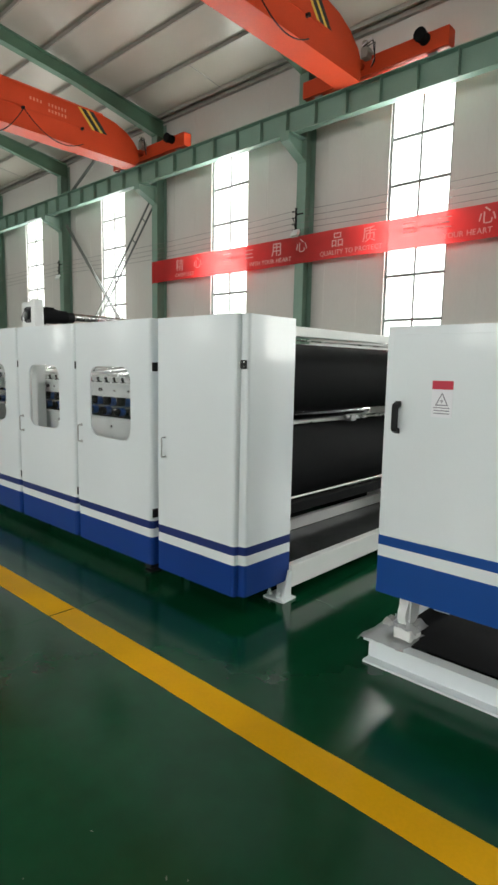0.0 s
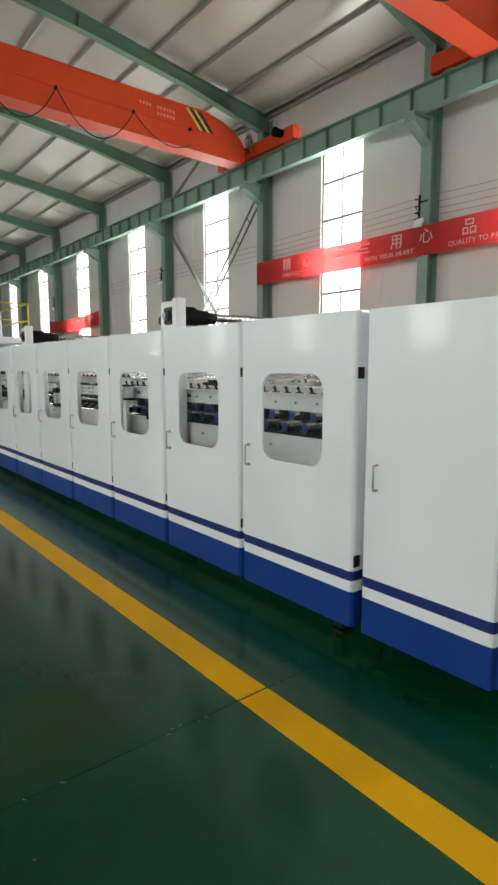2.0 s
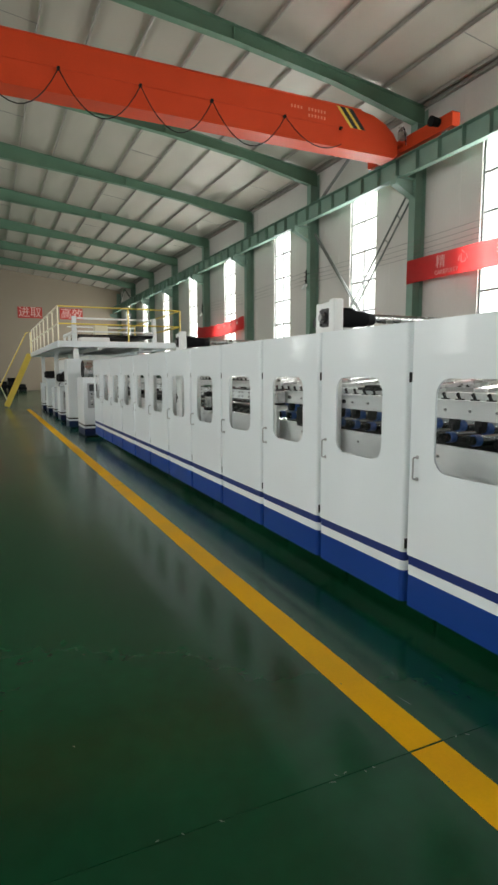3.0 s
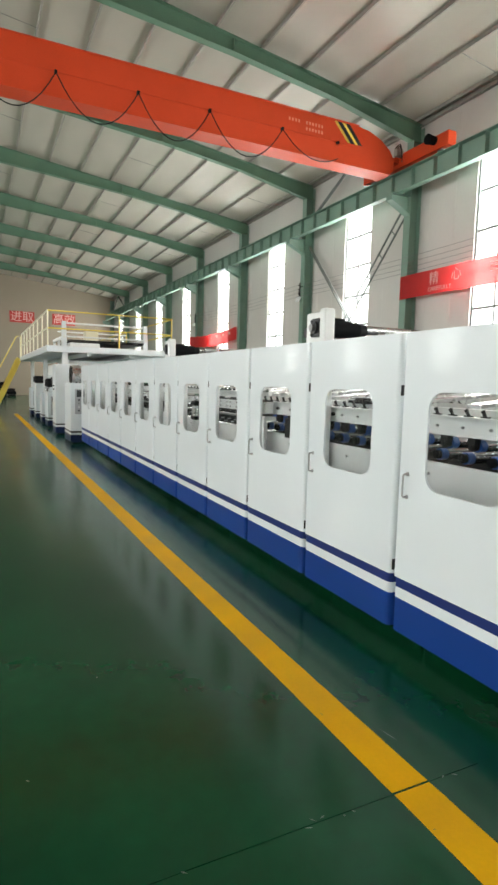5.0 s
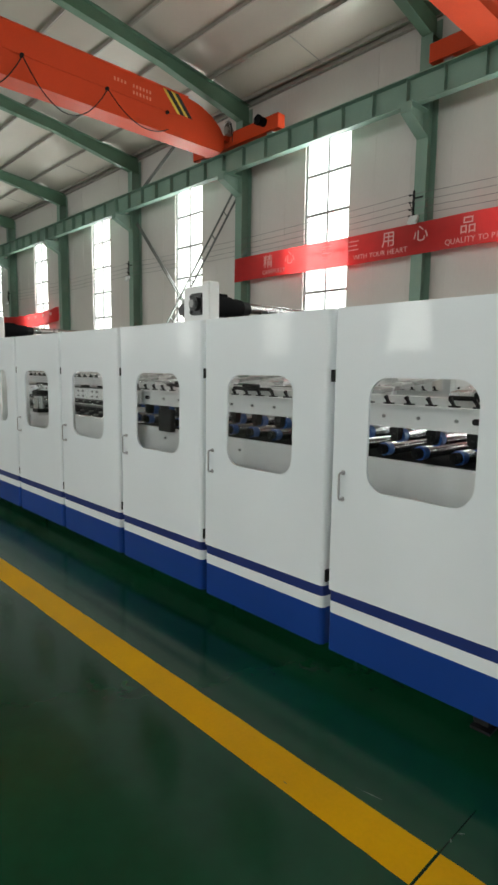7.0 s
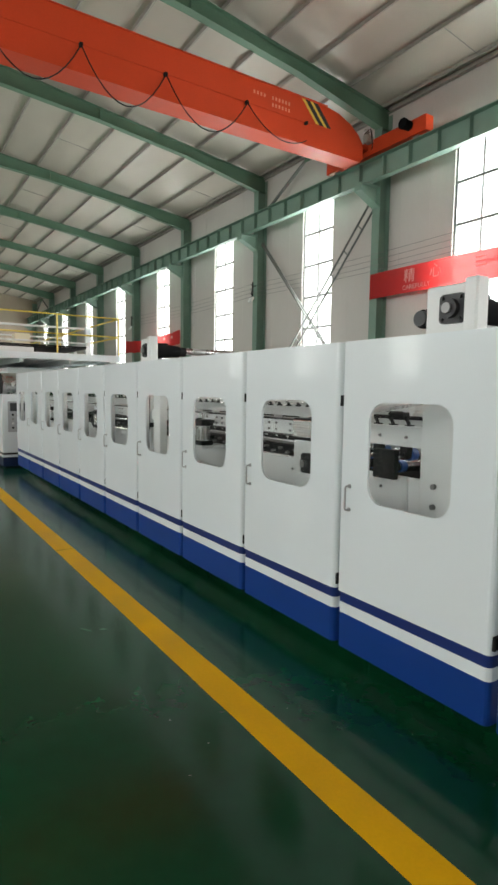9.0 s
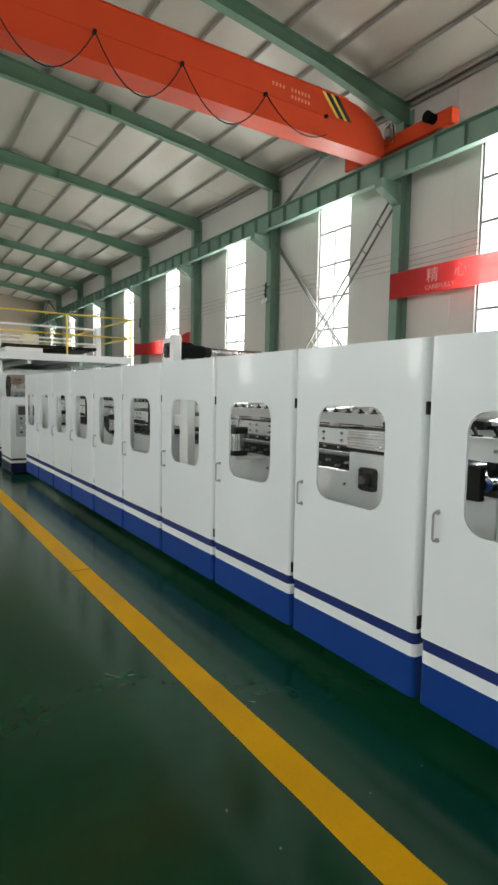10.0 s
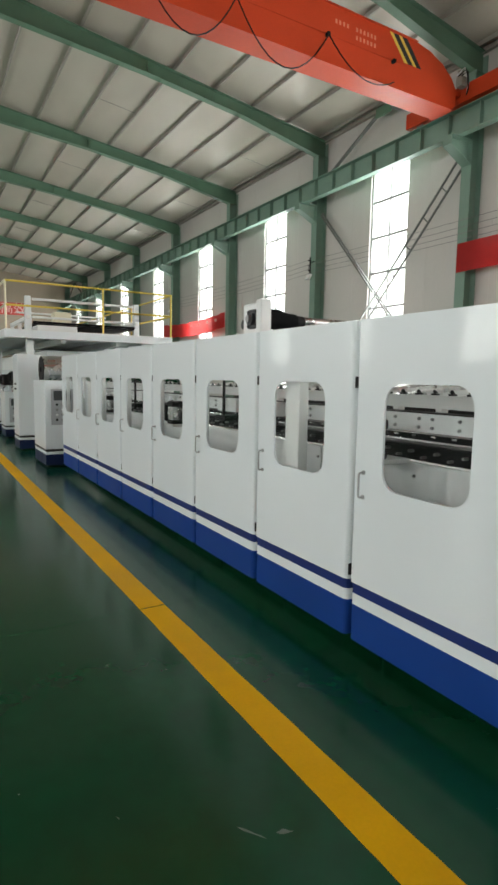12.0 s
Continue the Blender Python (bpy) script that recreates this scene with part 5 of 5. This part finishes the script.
# machine on the deck
upper = thing("deck_machine", "white roller machine with a dark belt on the platform deck", "machine")
for y in (2.55, 4.9):
    bm = nb()
    box(bm, -20.9, -18.5, y - 0.04, y + 0.04, PZ + 0.24, PZ + 0.32, 0.008, 1)
    for x in (-20.8, -19.7):
        box(bm, x - 0.04, x + 0.04, y - 0.035, y + 0.035, PZ, PZ + 0.2395)
    part("side_frame", bm, M_WHITE_MATT, upper)
    bm = nb()
    prism(bm, [(y - 0.07, PZ), (y + 0.07, PZ), (y + 0.055, PZ + 0.72), (y - 0.055, PZ + 0.72)], "x", -18.66, -18.53)
    part("end_post", bm, M_WHITE, upper)
for name, x0, x1, z0, z1, m in (("top_bar", -18.62, -18.56, 0.64, 0.69, M_WHITE_MATT), ("middle_bar", -18.6, -18.54, 0.27, 0.315, M_WHITE_MATT),
                                ("rear_bar", -20.7, -20.64, 0.56, 0.6, M_WHITE_MATT), ("belt", -20.8, -18.45, 0.13, 0.16, M_BLACK),
                                ("front_roll_guard", -18.5, -18.4, 0.165, 0.2, M_CHARCOAL)):
    bm = nb()
    box(bm, x0, x1, 2.63, 4.82, PZ + z0, PZ + z1, 0.006, 1)
    part(name, bm, m, upper)
bm = nb()
box(bm, -18.9, -18.3, 2.68, 3.5, PZ + 0.001, PZ + 0.115, 0.015)
part("drive_box", bm, M_WHITE_MATT, upper, "low white drive box under the belt")
bm = nb()
box(bm, -20.5, -20.1, 3.4, 3.8, PZ + 0.165, PZ + 0.6, 0.012)
part("box_cover", bm, M_IVORY, upper, "cream box cover")

# steep yellow stair at the platform's end
stair = thing("platform_stair", "steep yellow steel stair with handrails up to the platform", "stair")
sx0, sx1 = -29.6, -28.95
for x in (sx0, sx1):
    bm = nb()
    bar(bm, (x, 0.95, 0.08), (x, 2.02, PZ - 0.05), 0.05, 0.22)
    part("stringer", bm, M_SAFETY, stair)
    bm = nb()
    tube(bm, [(x, 0.75, 0.95), (x, 0.72, 1.0), (x, 1.9, PZ + 0.9), (x, 2.1, PZ + 0.95), (x, 2.1, PZ)], 0.022, 8)
    part("handrail", bm, M_SAFETY if x > -29.2 else M_IVORY, stair)
    bm = nb()
    cyl(bm, (x, 0.74, 0.97), (x, 1.0, 0.3), 0.018, 8)
    part("handrail_post", bm, M_IVORY, stair)
for k in range(9):
    bm = nb()
    u = (k + 0.7) / 10
    y, z = 0.95 + 1.07 * u, 0.08 + (PZ - 0.13) * u
    box(bm, sx0 + 0.03, sx1 - 0.03, y - 0.07, y + 0.1, z, z + 0.02)
    part("tread", bm, M_SAFETY, stair)

# dark stacked steel and machine parts by the end wall
random.seed(5)
for k in range(7):
    y = -1.6 + 0.75 * k
    heap = thing("parts_stack", "dark stack of steel parts on the floor by the end wall", "parts stack", "stacks by the end wall")
    z = 0.0
    for j in range(3 + k % 2):
        h = random.uniform(0.16, 0.38)
        bm = nb()
        a = random.uniform(0.25, 0.36)
        box(bm, WEST + 3.0 + random.uniform(-0.3, 0.3), WEST + 4.6 + random.uniform(-0.3, 0.3), y - a, y + a, z, z + h, 0.03)
        part("part_crate", bm, M_CHARCOAL if j % 2 else M_BLACK, heap)
        z += h + 0.001

# ---------------------------------------------------------------- floor slabs and the painted line
xs = [WEST] + sorted(JX) + [EAST]
xs = [x for x in xs if WEST <= x <= EAST]
for x0, x1 in zip(xs, xs[1:]):
    for y0, y1 in ((SOUTH_Y, JY - 0.0025), (JY + 0.0025, JOINT_END)):
        bm = nb()
        box(bm, x0 + 0.002, x1 - 0.002, y0, y1, -0.0119, 0.0)
        part("floor_slab", bm, M_FLOOR, floor)
bm = nb()
box(bm, WEST, EAST, JOINT_END, WALL_Y, -0.0119, 0.0)
part("floor_slab", bm, M_FLOOR, floor)
# dusty scuffs and specks on the floor
scuffs = thing("floor_scuffs", "pale dusty scuffs and specks on the green floor", "floor marks", kind="stuff")
random.seed(11)
bm = nb()


def scuff(x, y, length, width, turn):
    c, s = math.cos(turn), math.sin(turn)
    up, down = [], []
    for k in range(6):
        u = (k / 5 - 0.5) * length
        w = width * (0.25 + random.random()) * (1 - abs(k / 2.5 - 1) ** 2 * 0.8)
        bend = random.uniform(-0.1, 0.1) * width
        for row, v in ((up, w / 2 + bend), (down, -w / 2 + bend)):
            row.append(bm.verts.new((x + u * c - v * s, y + u * s + v * c, 0.0022)))
    for k in range(5):
        bm.faces.new((down[k], down[k + 1], up[k + 1], up[k]))


for x, y, l, w, t in ((-7.32, 1.38, 0.11, 0.012, 0.6), (-7.27, 1.48, 0.06, 0.02, 1.2), (-3.47, 1.9, 0.1, 0.006, 0.2), (-2.1, 3.04, 0.2, 0.006, -0.1),
                      (-2.0, 3.02, 0.12, 0.004, 0.3), (-1.72, 3.53, 0.05, 0.02, 0.4), (-6.7, 1.9, 0.05, 0.01, 0.8)):
    scuff(x, y, l, w, t)
for k in range(40):
    scuff(random.uniform(-9.5, -0.5), random.uniform(0.1, 2.4), random.uniform(0.006, 0.02), random.uniform(0.004, 0.008), random.uniform(0, 3))
for k in range(26):
    jx = random.choice((-3.17, -9.27))
    scuff(jx + random.uniform(-0.02, 0.02), random.uniform(0.2, 2.3), random.uniform(0.008, 0.03), random.uniform(0.004, 0.008), random.uniform(0, 3))
part("scuff_marks", bm, M_SCUFF, scuffs)
marking = thing("floor_line", "yellow painted walkway line on the green floor", "floor marking", kind="structure")
line_xs = [-27.8] + [x for x in xs if x > -27.8]
for x0, x1 in zip(line_xs, line_xs[1:]):
    bm = nb()
    n = max(2, int((x1 - x0) / 0.08))
    lo = [bm.verts.new((x0 + 0.005 + (x1 - x0 - 0.01) * i / n, MARK[0] + random.uniform(-0.0015, 0.0015), 0.0018)) for i in range(n + 1)]
    hi = [bm.verts.new((v.co.x, MARK[1] + random.uniform(-0.0015, 0.0015), 0.0018)) for v in lo]
    for i in range(n):
        bm.faces.new((lo[i], lo[i + 1], hi[i + 1], hi[i]))
    part("line_stretch", bm, M_YELLOW, marking)
